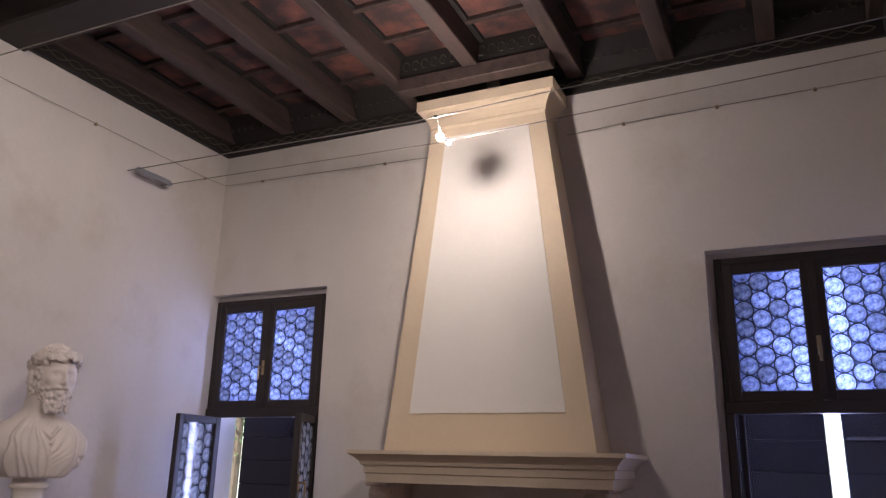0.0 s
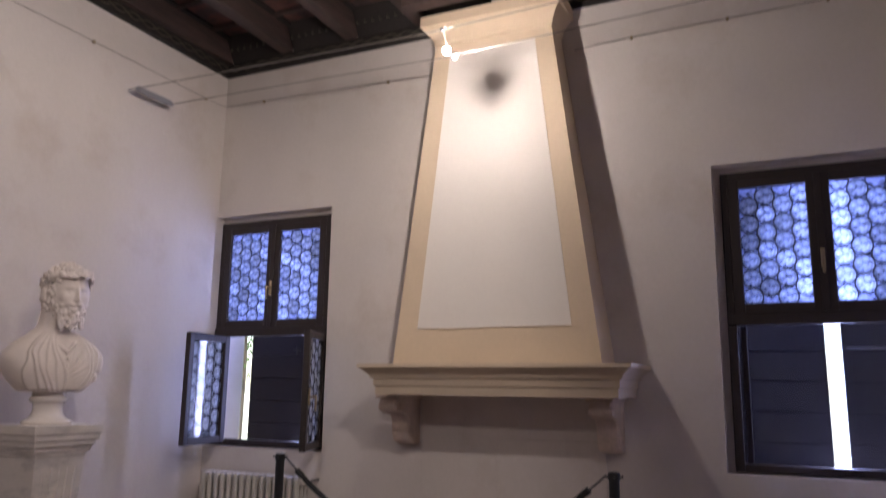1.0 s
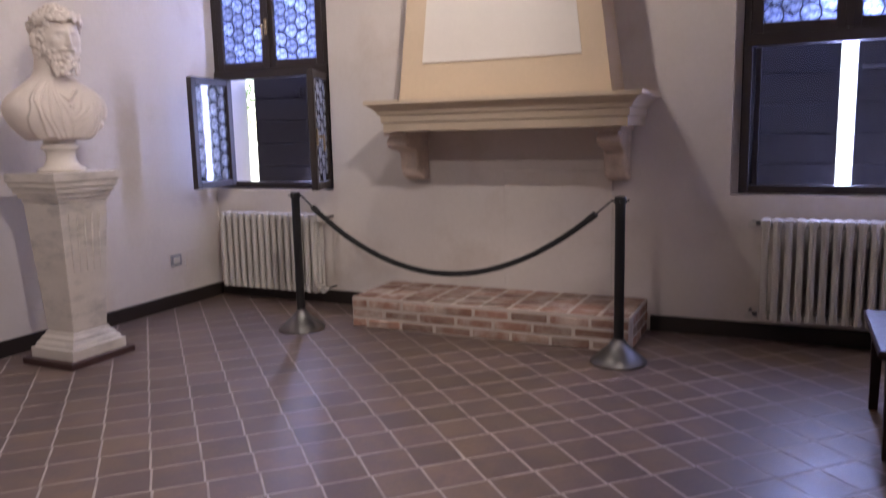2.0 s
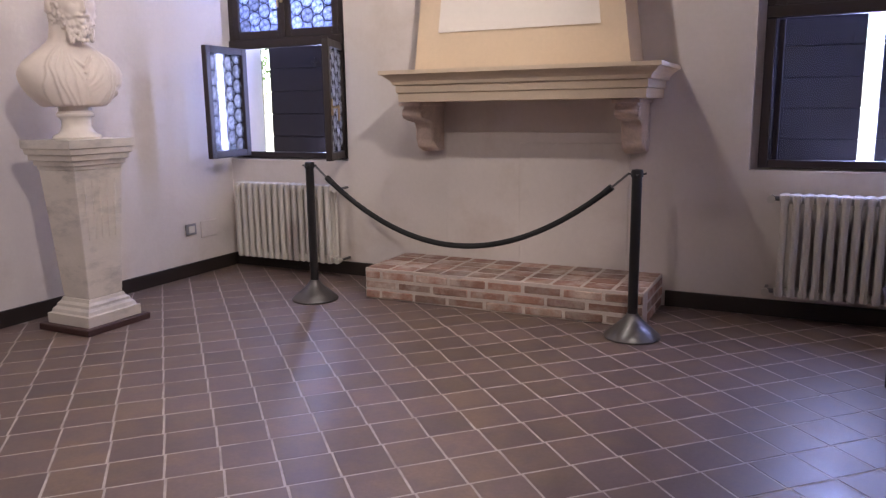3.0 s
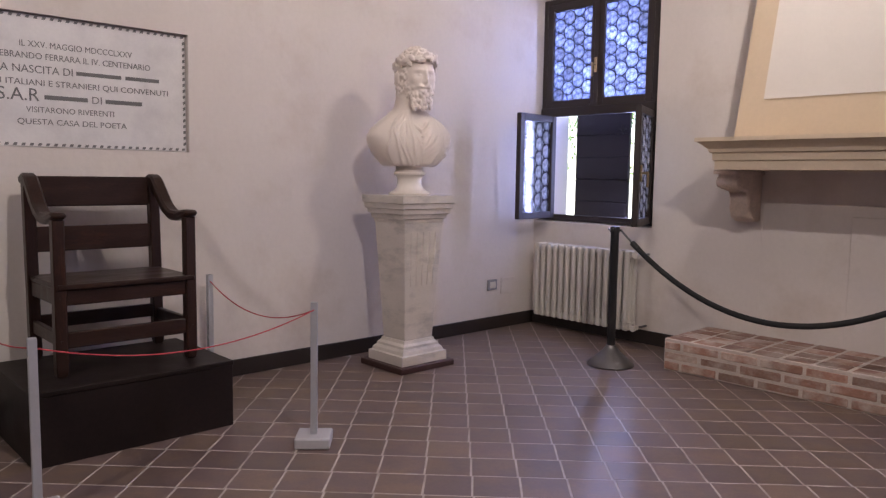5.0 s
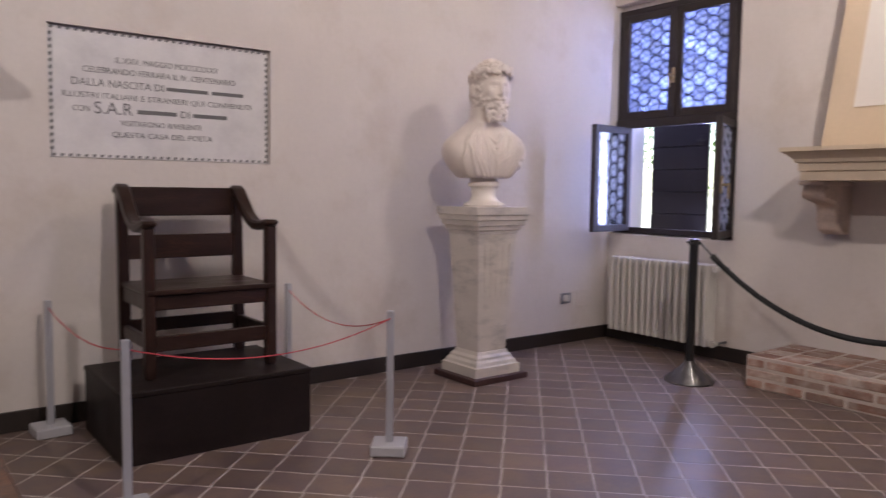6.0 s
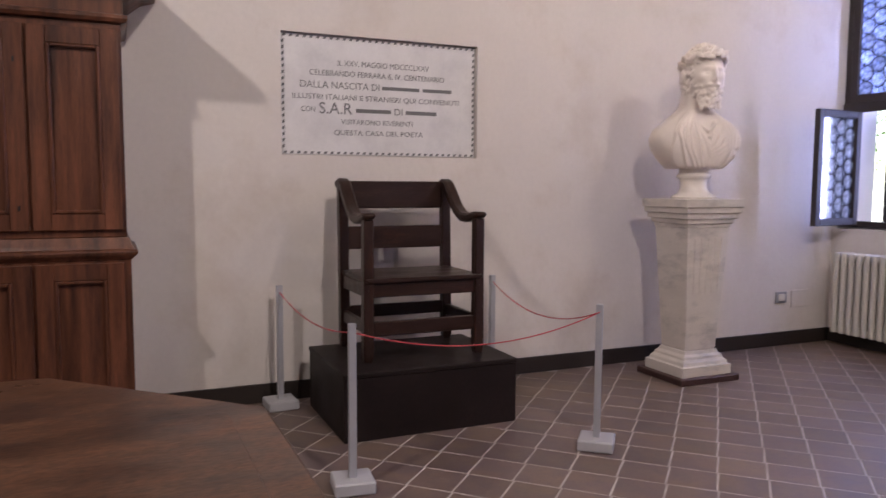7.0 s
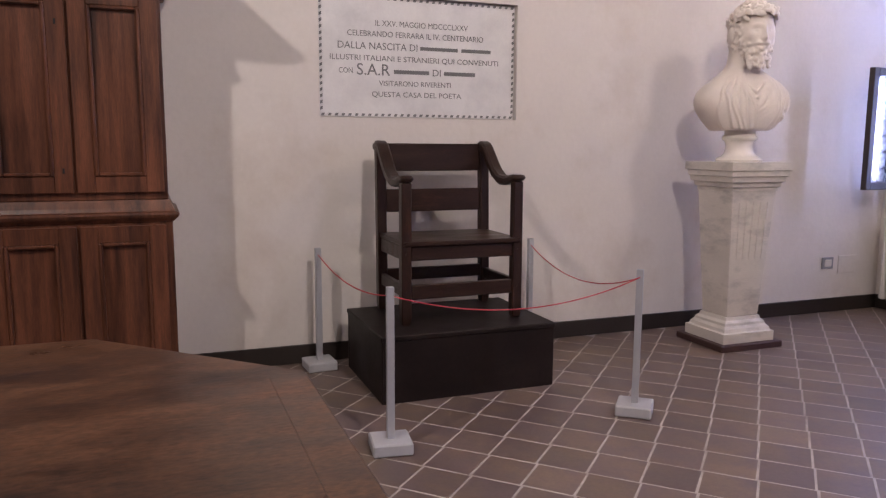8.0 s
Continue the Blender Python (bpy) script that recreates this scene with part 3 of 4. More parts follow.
rows = []
for c, z in enumerate((0.032, 0.1, 0.168)):
    x = HX0 - (0.13 if c % 2 == 0 else 0.0)
    while x < HX1 - 0.02:
        a, b = max(x, HX0), min(x + 0.262 + rng.uniform(-0.012, 0.012), HX1)
        if b - a > 0.04:
            rows.append(((b - a - 0.018, 0.11, 0.052), ((a + b) / 2, HY + 0.055 + rng.uniform(-0.003, 0.004), z)))
        x = b
    for x in (HX0 + 0.055, HX1 - 0.055):
        y = HY + (0.125 if c % 2 == 0 else 0.25)
        if c % 2:
            rows.append(((0.11, 0.115, 0.054), (x, HY + 0.185, z)))
        while y < -0.03:
            b = min(y + 0.25, -0.004)
            rows.append(((0.11, b - y - 0.012, 0.054), (x + rng.uniform(-0.003, 0.003), (y + b) / 2, z)))
            y = b
n = 10
for j in range(4):
    y0 = HY + 0.008 + j * 0.148
    for i in range(n):
        w = (HX1 - HX0) / n
        rows.append(((w - 0.016 - rng.uniform(0, 0.008), 0.130 - rng.uniform(0, 0.006), 0.03), (HX0 + w * (i + 0.5), y0 + 0.07, 0.203 + rng.uniform(-0.002, 0.002))))
bricks(rows)


# ---- radiators ----
def radiator(x0, n, pitch, z0, z1, label):
    rad = thing("radiator", label, "radiator", "cast-iron radiators")
    bm = bmesh.new()
    for s in (-0.05, 0.0, 0.05):
        tube([(0, s, z0 + 0.02), (0, s, z1 - 0.02)], [0.0205, 0.0205], 8, bm=bm)
    for z in (z0 + 0.035, z1 - 0.035):
        box(-pitch * 0.40, pitch * 0.40, -0.066, 0.066, z - 0.03, z + 0.03, 0.02, bm, 2)
        tube([(-pitch / 2, 0, z), (pitch / 2, 0, z)], 0.028, 10, bm=bm)
    first = part("section", bm, RADIATOR, rad, smooth=True)
    first.location = (x0 + pitch / 2, -0.125, 0)
    for i in range(1, n):
        share(first, "section", (x0 + pitch * (i + 0.5), -0.125, 0), parent=rad)
    for xs in (x0 + pitch * 1.5, x0 + pitch * (n - 1.5)):
        part("bracket", box(xs - 0.012, xs + 0.012, -0.10, 0.0, z0 + 0.08, z0 + 0.10, 0.002), RADIATOR, rad)
    return rad


def valve(rad, x, z, side):
    bm = tube([(x, -0.125, z), (x + side * 0.05, -0.125, z)], 0.014, 10)
    tube([(x + side * 0.045, -0.125, z), (x + side * 0.045, -0.001, z)], 0.01, 8, bm=bm)
    v = part("valve", bm, STEEL, rad, "small chromed valve", smooth=True)
    part("knob", tube([(x + side * 0.045, -0.125, z), (x + side * 0.045, -0.15, z), (x + side * 0.045, -0.19, z)], [0.016, 0.02, 0.024], 10), RADIATOR, v, "ivory valve knob", smooth=True)


r1 = radiator(0.165, 15, 0.0632, 0.105, 0.735, "ivory cast-iron column radiator under the window beside the corner")
valve(r1, 1.113, 0.70, 1)
valve(r1, 1.113, 0.14, 1)
r2 = radiator(4.275, 15, 0.0632, 0.155, 0.785, "ivory cast-iron column radiator under the shuttered window")
valve(r2, 4.275, 0.75, -1)
valve(r2, 4.275, 0.19, -1)


# ---- rope barrier ----
def stanchion(x, y, label):
    st = thing("stanchion", label, "stanchion", "rope barrier posts", at=pose(x, y, 0))
    part("base", lathe([(0.0, 0.0), (0.158, 0.0), (0.161, 0.008), (0.158, 0.016), (0.112, 0.055), (0.06, 0.10), (0.036, 0.13), (0.034, 0.14), (0.0, 0.14)], 32), STEEL, st, "brushed steel cone foot", smooth=True)
    part("pole", lathe([(0.0, 0.13), (0.0285, 0.13), (0.0285, 0.925), (0.0, 0.925)], 20), BLACK, st, smooth=True)
    bm = lathe([(0.0, 0.915), (0.034, 0.915), (0.034, 0.94), (0.030, 0.955), (0.0, 0.96)], 20)
    for q in range(4):
        tube([(0.03 * math.cos(q * 1.571 + 0.2), 0.03 * math.sin(q * 1.571 + 0.2), 0.928), (0.05 * math.cos(q * 1.571 + 0.2), 0.05 * math.sin(q * 1.571 + 0.2), 0.935)], 0.006, 6, bm=bm)
    part("cap", bm, BLACK, st, smooth=True)
    return st


SA, SB = Vector((1.374, -0.783, 0.0)), Vector((3.572, -0.783, 0.0))
stanchion(*SA.xy, "black rope barrier post on a steel cone foot before the radiator")
stanchion(*SB.xy, "black rope barrier post on a steel cone foot beside the hearth")
rope = thing("barrier_rope", "thick black rope hanging slack between two posts", "rope")


def sag(a, b, depth, n):
    a, b = Vector(a), Vector(b)
    return [a.lerp(b, i / n) - Vector((0, 0, depth * (1 - (2 * i / n - 1) ** 2))) for i in range(n + 1)]


line = sag(SA + Vector((0.05, 0, 0.93)), SB + Vector((-0.05, 0, 0.93)), 0.475, 48)
cord = part("cord", tube(line[2:-2], 0.0175, 10), ROPE, rope, smooth=True)
for end in (line[:3], line[-3:]):
    bm = tube(end, 0.007, 6)
    part("hook", bm, STEEL, cord, "small steel hook", smooth=True)
for e in (line[2:4], line[-4:-2]):
    part("ferrule", tube(e, 0.0205, 10), BLACK, cord, smooth=True)

# ---- pedestal, socle and bust ----
PX, PY = 0.463, -1.843
ped = thing("pedestal", "tall tapering grey-veined marble pedestal on a dark board", "pedestal", at=pose(PX, PY, 0))
part("plinth_board", box(-0.235, 0.235, -0.235, 0.235, 0.0, 0.04, 0.005), DARKRED, ped, "dark red-brown wooden board")
foot = [(0.04, 0.195), (0.10, 0.195), (0.105, 0.178), (0.125, 0.172), (0.14, 0.155), (0.155, 0.152), (0.17, 0.135), (0.19, 0.128)]
part("foot", frustum([(z, -r, r, -r, r) for z, r in foot]), MARBLE, ped)
shaft = part("shaft", frustum([(0.19, -0.122, 0.122, -0.122, 0.122), (0.965, -0.168, 0.168, -0.168, 0.168)], bevel=0.004), MARBLE, ped)
for i in range(5):
    u = -0.1 + 0.05 * i
    bm = tube([(0.1475, u * 0.95, 0.55), (0.1555, u, 0.70), (0.164, u * 1.06, 0.86), (0.1665, u * 1.08, 0.90)], [0.003, 0.007, 0.008, 0.005], 8)
    part("flute_rib", bm, MARBLE, shaft, smooth=True)
head = [(0.965, 0.172), (0.985, 0.172), (0.99, 0.185), (1.015, 0.188), (1.02, 0.203), (1.05, 0.206), (1.055, 0.218), (1.085, 0.220), (1.09, 0.230), (1.138, 0.230)]
part("capital", frustum([(z, -r, r, -r, r) for z, r in head]), MARBLE, ped)

ped.scale = (0.92, 1.0, 1.01)
soc = [(0.0, 1.138), (0.135, 1.138), (0.138, 1.152), (0.128, 1.166), (0.108, 1.175), (0.092, 1.195), (0.082, 1.225), (0.08, 1.26), (0.088, 1.285), (0.103, 1.296), (0.106, 1.31), (0.1, 1.322), (0.09, 1.33), (0.09, 1.365), (0.0, 1.365)]
soc = [(r, 1.149 + (z - 1.138) * 0.85) for r, z in soc]
s = link("socle", lathe(soc, 40), SOCLE, smooth=True)
s.location = (PX, PY, 0)
tagged(s, "round polished white marble socle under the bust", "socle")


def blob(bm, place, radii, turn=(0, 0, 0), sub=3):
    m = Matrix.LocRotScale(place, Euler([radians(q) for q in turn]), radii)
    bmesh.ops.create_icosphere(bm, subdivisions=sub, radius=1.0, matrix=m)


def spread(v, c, w):
    return math.exp(-((v - c) / w) ** 2)


def make_bust():
    """A plain bearded, wreathed bust, looking along +x, from z = 0 at the cut of the chest."""
    bm = bmesh.new()
    # chest: broad cut below, sloping draped shoulders, strong neck
    rough = [(0.0, 0.120, 0.165, 0.0), (0.010, 0.138, 0.190, 0.0), (0.04, 0.150, 0.226, 0.0), (0.08, 0.160, 0.262, 0.0), (0.125, 0.166, 0.290, 0.0), (0.17, 0.164, 0.303, 0.0), (0.205, 0.158, 0.298, 0.0),
             (0.24, 0.148, 0.276, 0.0), (0.275, 0.136, 0.238, -0.002), (0.31, 0.121, 0.190, -0.004), (0.342, 0.106, 0.146, -0.004), (0.372, 0.096, 0.114, 0.0), (0.41, 0.092, 0.100, 0.010), (0.50, 0.090, 0.094, 0.022)]
    levels = []
    for k in range(len(rough) - 1):
        p = [Vector(rough[min(max(q, 0), len(rough) - 1)]) for q in (k - 1, k, k + 1, k + 2)]
        for q in range(5):
            u = q / 5
            levels.append(tuple(0.5 * (2 * p[1] + (p[2] - p[0]) * u + (2 * p[0] - 5 * p[1] + 4 * p[2] - p[3]) * u * u + (3 * p[1] - 3 * p[2] + p[3] - p[0]) * u ** 3)))
    levels.append(rough[-1])
    # cloth: broad folds falling from both shoulders, fine gathers at the throat, a mantle edge on one side
    folds = ((-0.215, -0.12, 0.05, 0.024), (-0.170, 0.02, 0.022, 0.020), (-0.135, 0.10, 0.018, 0.018), (-0.10, 0.18, 0.016, 0.016), (-0.06, 0.26, 0.016, 0.015), (-0.02, 0.32, 0.014, 0.012),
             (0.155, -0.15, 0.05, 0.024), (0.190, -0.05, 0.018, 0.020), (0.220, 0.0, 0.016, 0.018), (0.245, 0.02, 0.016, 0.018), (0.27, 0.03, 0.02, 0.016))
    n, rings = 420, []
    for z, wx, wy, off in levels:
        ring = []
        for i in range(n):
            a = 2 * math.pi * i / n
            cx, cy = math.cos(a), math.sin(a)
            y = wy * math.copysign(abs(cy) ** 0.85, cy)
            add = 0.0
            if z < 0.36:
                fade = min(1.0, max(0.0, (0.36 - z) / 0.08)) * (1.0 if cx > 0 else 0.4)
                for y0, lean, w, amp in folds:
                    d = y - (y0 + lean * (0.17 - z) + 0.010 * math.sin(20 * z + 40 * y0)) * min(1.0, wy / 0.29)
                    d = d if y0 < 0.05 else -d
                    add += amp * fade / (1 + math.exp(-d / 0.0025)) * math.exp(-max(d, 0.0) / w)
                add += 0.010 * fade * abs(math.sin(70 * y - 60 * z + 1.5 * math.sin(30 * z))) * spread(y, 0.07, 0.06) * spread(z, 0.17, 0.09)
                if y > 0.2 and z < 0.12:
                    add += 0.007 * math.sin(70 * z + 40 * y)
            hem = 0.003 * math.sin(9 * a) * spread(z, 0.0, 0.03)
            ring.append(bm.verts.new((off + (wx + add) * math.copysign(abs(cx) ** 0.80, cx), y + add * cy, z + hem)))
        rings.append(ring)
    for a, b in zip(rings, rings[1:]):
        for i in range(n):
            bm.faces.new((a[i], a[(i + 1) % n], b[(i + 1) % n], b[i]))
    bm.faces.new(rings[0][::-1])
    bm.faces.new(rings[-1])
    # pointed neckline
    tube([(-0.05, -0.125, 0.345), (0.06, -0.115, 0.325), (0.125, -0.065, 0.285), (0.163, 0.012, 0.225), (0.140, 0.060, 0.275), (0.08, 0.110, 0.32), (-0.03, 0.125, 0.345)], 0.013, 8, bm=bm)
    for z in (0.19, 0.15, 0.11):
        blob(bm, (0.170, 0.016, z), (0.008, 0.009, 0.009), (0, 0, 0), 2)
    body_count = len(bm.verts)
    bmesh.ops.scale(bm, vec=(1.0, 0.95, 1.0), verts=bm.verts)
    # head: an egg pushed in and out into brow, eyes, nose, cheeks, beard and hair
    centre, radii = Vector((0.022, 0.0, 0.590)), (0.126, 0.103, 0.160)
    bumps = ((0, 0.0, 0.085, 0.20, 0.016), (0, -0.16, 0.10, 0.10, 0.018), (0.11, -0.20, 0.06, 0.05, 0.007), (-0.11, -0.20, 0.06, 0.05, 0.007),
             (0.34, 0.20, 0.24, 0.065, 0.006), (-0.34, 0.20, 0.24, 0.065, 0.006), (0.36, 0.08, 0.15, 0.08, -0.010), (-0.36, 0.08, 0.15, 0.08, -0.010),
             (0.36, 0.065, 0.10, 0.045, 0.009), (-0.36, 0.065, 0.10, 0.045, 0.009), (0.36, 0.13, 0.13, 0.022, 0.005), (-0.36, 0.13, 0.13, 0.022, 0.005), (0.62, -0.10, 0.2, 0.13, 0.007), (-0.62, -0.10, 0.2, 0.13, 0.007),
             (0.0, -0.405, 0.2, 0.03, -0.008), (0.0, -0.46, 0.13, 0.04, 0.006), (0.20, -0.335, 0.16, 0.055, 0.013), (-0.20, -0.335, 0.16, 0.055, 0.013),
             (0.0, -0.80, 0.75, 0.36, 0.020), (0.0, 0.45, 0.5, 0.2, 0.004))
    nu, nv = 150, 110
    grid = []
    for j in range(1, nv):
        v = -math.pi / 2 + math.pi * j / nv
        row = []
        for i in range(nu):
            u = -math.pi + 2 * math.pi * i / nu
            way = Vector((math.cos(u) * math.cos(v), math.sin(u) * math.cos(v), math.sin(v)))
            push = sum(amp * spread(u, u0, su) * spread(v, v0, sv) for u0, v0, su, sv, amp in bumps)
            hair = max(1 / (1 + math.exp(-(abs(u) - 1.08) * 16)), 1 / (1 + math.exp(-(v - 0.60) * 18))) if v > -0.75 else 0.0
            beard = 1 / (1 + math.exp((v + 0.44 - 0.30 * max(0.0, abs(u) - 0.45)) * 16)) * (1 / (1 + math.exp((abs(u) - 1.35) * 10)))
            p = Vector((radii[0] * way.x, radii[1] * way.y, radii[2] * way.z))
            cover = min(1.0, hair + beard)
            if cover > 0.02:
                lump = noise.voronoi(p * 46 + Vector((3.1, 7.7, 1.3)))[0][0]
                fine = noise.noise(p * 95)
                push += cover * (0.019 - 0.027 * lump + 0.003 * fine)
            row.append(bm.verts.new(centre + p + way * push))
        grid.append(row)
    for a, b in zip(grid, grid[1:]):
        for i in range(nu):
            bm.faces.new((a[i], a[(i + 1) % nu], b[(i + 1) % nu], b[i]))
    bm.faces.new(grid[0][::-1])
    bm.faces.new(grid[-1])
    for s in (-1, 1):
        blob(bm, (0.012, s * 0.108, 0.585), (0.024, 0.012, 0.036))
    # curled beard tips, forelock and a wreath of pointed leaves, high over the brow and low behind
    r = random.Random(11)
    for i in range(44):
        u = r.uniform(-1.1, 1.1)
        blob(bm, (0.060 + 0.074 * math.cos(u), 0.072 * math.sin(u), r.uniform(0.412, 0.47)), (0.010, 0.010, 0.014), (r.uniform(-30, 30), r.uniform(-30, 30), 0), 2)
    for i in range(60):
        u = 2 * math.pi * i / 60 + r.uniform(-0.06, 0.06)
        front = 0.5 + 0.5 * math.cos(u)
        p = (0.02 + (0.126 + 0.009 * (i % 2)) * math.cos(u), (0.108 + 0.008 * (i % 2)) * math.sin(u), 0.638 + 0.052 * front + r.uniform(-0.022, 0.026))
        blob(bm, p, (0.008, 0.030, 0.014), (r.uniform(-60, 60), r.uniform(-20, 20), math.degrees(u) + r.uniform(-35, 35)), 2)
    for i in range(90):
        u, v = r.uniform(-math.pi, math.pi), r.uniform(0.65, 1.5)
        p = (0.022 + 0.132 * math.cos(u) * math.cos(v), 0.110 * math.sin(u) * math.cos(v), 0.590 + 0.168 * math.sin(v))
        blob(bm, p, (0.013, 0.017, 0.012), (r.uniform(-60, 60), r.uniform(-60, 60), r.uniform(0, 180)), 2)
    bm.verts.ensure_lookup_table()
    grow = Matrix.Translation((0.04, 0.022, 0.785)) @ Matrix.Rotation(radians(2), 4, "Z") @ Matrix.Diagonal((1.14, 1.18, 1.16, 1)) @ Matrix.Translation((-0.02, 0, -0.775))
    bmesh.ops.transform(bm, matrix=grow, verts=bm.verts[body_count:])
    ob = link("bust", bm, STATUE, smooth=False, recalc=False)
    m = ob.modifiers.new("fuse", "REMESH")
    m.mode, m.voxel_size, m.use_smooth_shade = "VOXEL", 0.0038, True
    sm = ob.modifiers.new("soften", "SMOOTH")
    sm.factor, sm.iterations = 0.5, 1
    return ob


bust = make_bust()
bust.matrix_basis = pose(PX - 0.01, PY, 1.340, 0, 0, -14)
tagged(bust, "white marble bust of a bearded wreathed figure on a pedestal", "bust")

# ---- chair on its platform ----
plat = thing("platform", "low black-brown wooden platform under the chair", "platform")
part("top_board", box(0.17, 0.86, -4.267, -3.33, 0.31, 0.335, 0.004), PLATFORM, plat)
part("front_panel", box(0.833, 0.855, -4.262, -3.335, 0.0, 0.3095, 0.002), PLATFORM, plat)
part("back_panel", box(0.175, 0.197, -4.262, -3.335, 0.0, 0.3095, 0.002), PLATFORM, plat)
for y in (-4.261, -3.358):
    part("side_panel", box(0.198, 0.832, y, y + 0.022, 0.0, 0.3095, 0.002), PLATFORM, plat)
chair = thing("armchair", "very dark walnut armchair with curved arms on a platform", "chair", at=pose(0, 0, 0.335))
CY0, CY1 = -4.08, -3.465


def leg(x, y, z1, s0=0.027, s1=0.026, x1=None, name="leg"):
    x1 = x if x1 is None else x1
    part(name, frustum([(0.0, x - s0 * 0.8, x + s0 * 0.8, y - s0 * 0.8, y + s0 * 0.8), (0.03, x - s0, x + s0, y - s0, y + s0), (z1, x1 - s1, x1 + s1, y - s1, y + s1)], bevel=0.005), CHAIR_WOOD, chair)


BX, FX = 0.24, 0.655
for y in (CY0, CY1):
    leg(FX, y, 0.69)
    leg(BX, y, 0.85, x1=BX - 0.03)
yi0, yi1 = CY0 + 0.026, CY1 - 0.026
part("seat", box(BX - 0.02, FX + 0.035, CY0 - 0.015, CY1 + 0.015, 0.385, 0.408, 0.005), CHAIR_SEAT, chair, "dark plank seat")
part("seat_rail", box(FX - 0.016, FX + 0.016, yi0, yi1, 0.315, 0.385, 0.004), CHAIR_SEAT, chair)
part("seat_rail", box(BX - 0.016, BX + 0.016, yi0, yi1, 0.315, 0.385, 0.004), CHAIR_SEAT, chair)
for y in (CY0, CY1):
    part("seat_rail", box(BX + 0.027, FX - 0.027, y - 0.014, y + 0.014, 0.315, 0.385, 0.004), CHAIR_WOOD, chair)
    part("stretcher", box(BX + 0.027, FX - 0.027, y - 0.014, y + 0.014, 0.135, 0.195, 0.004), CHAIR_WOOD, chair)
part("stretcher", box(FX - 0.016, FX + 0.016, yi0, yi1, 0.125, 0.195, 0.004), CHAIR_SEAT, chair)
part("stretcher", box(BX - 0.016, BX + 0.016, yi0, yi1, 0.150, 0.215, 0.004), CHAIR_SEAT, chair)
part("back_slat", box(BX - 0.04, BX - 0.008, yi0, yi1, 0.515, 0.635, 0.004), CHAIR_SEAT, chair)
part("top_rail", box(BX - 0.05, BX - 0.018, yi0, yi1, 0.73, 0.875, 0.006), CHAIR_SEAT, chair)


def arm(y):
    """A scrolled arm that sweeps down from the back post to the front post."""
    pts = [(0.165, 0.875), (0.215, 0.893), (0.265, 0.875), (0.32, 0.815), (0.385, 0.745), (0.45, 0.705), (0.53, 0.695), (0.60, 0.705), (0.655, 0.70)]
    low = [(0.655, 0.675), (0.60, 0.665), (0.53, 0.65), (0.45, 0.655), (0.38, 0.69), (0.31, 0.755), (0.26, 0.815), (0.22, 0.84), (0.17, 0.835)]
    grown = [(0.165 + (x - 0.165) * 1.09, z + 0.022 * max(0.0, (x - 0.25) / 0.4)) for x, z in pts + low]
    part("arm", prism(grown, y - 0.033, y + 0.033, axis="y", bevel=0.011), CHAIR_WOOD, chair, smooth=True)


arm(CY0)
arm(CY1)
for y in (CY0, CY1):
    for z in (0.16, 0.35):
        part("peg", tube([(FX + 0.024, y, z), (FX + 0.0305, y, z)], 0.006, 8), CHAIR_WOOD, chair)

chair.scale = (1.0, 1.0, 1.045)

# ---- low grey posts with a red cord ----
POSTS = [(0.15, -4.42, 0.0, 0.0), (1.375, -4.378, 0.0, 0.0), (0.15, -3.115, 0.0, 0.0), (1.355, -3.178, 0.0, -1.8)]
tops = []
for i, (x, y, lean_x, lean_y) in enumerate(POSTS):
    ps = thing("barrier_post", "low grey metal post with a small square foot", "post", "low barrier posts", at=pose(x, y, 0, 0, 0, (4, -8, 3, 50)[i]))
    part("foot", box(-0.082, 0.082, -0.082, 0.082, 0.0, 0.052, 0.006), ALU_BASE, ps, "pale grey block foot")
    up = frustum([(0.05, -0.0155, 0.0155, -0.0155, 0.0155), (0.68, -0.0155 + 0.01 * lean_x, 0.0155 + 0.01 * lean_x, -0.0155 - 0.01 * lean_y, 0.0155 - 0.01 * lean_y)], bevel=0.002)
    part("upright", up, ALU, ps)
    tops.append(Vector((x, y, 0.645)))
for a, b, d in ((0, 1, 0.06), (1, 3, 0.10), (3, 2, 0.11)):
    c = link("red_rope", tube(sag(tops[a], tops[b], d, 24), 0.0028, 6), RED_CORD, smooth=True)
    tagged(c, "thin red cord hanging slack between low posts", "cord", "red cords")

# ---- memorial plaque ----
plaque = thing("plaque", "white marble memorial plaque with dark capitals, set into the wall", "plaque", at=pose(-0.042, (PLQ[0] + PLQ[1]) / 2, (PLQ[2] + PLQ[3]) / 2, 90, 0, 90))
PW, PH = (PLQ[1] - PLQ[0]) / 2 - 0.004, (PLQ[3] - PLQ[2]) / 2 - 0.004
slab = part("slab", box(-PW, PW, -PH, PH, -0.008, 0.012, 0.002), PLAQUE, plaque)
bm = bmesh.new()


def dash(bm, u, v, across):
    w, h, k = 0.0115, 0.007, 0.006
    q = [(-w, -h), (w - k, -h), (w, h), (-w + k, h)] if across else [(-h, -w), (h, -w + k), (h, w), (-h, w - k)]
    a = [bm.verts.new((u + x, v + y, 0.0135)) for x, y in q]
    b = [bm.verts.new((u + x, v + y, 0.0105)) for x, y in q]
    bm.faces.new(a)
    for i in range(4):
        bm.faces.new((a[i], a[(i + 1) % 4], b[(i + 1) % 4], b[i]))


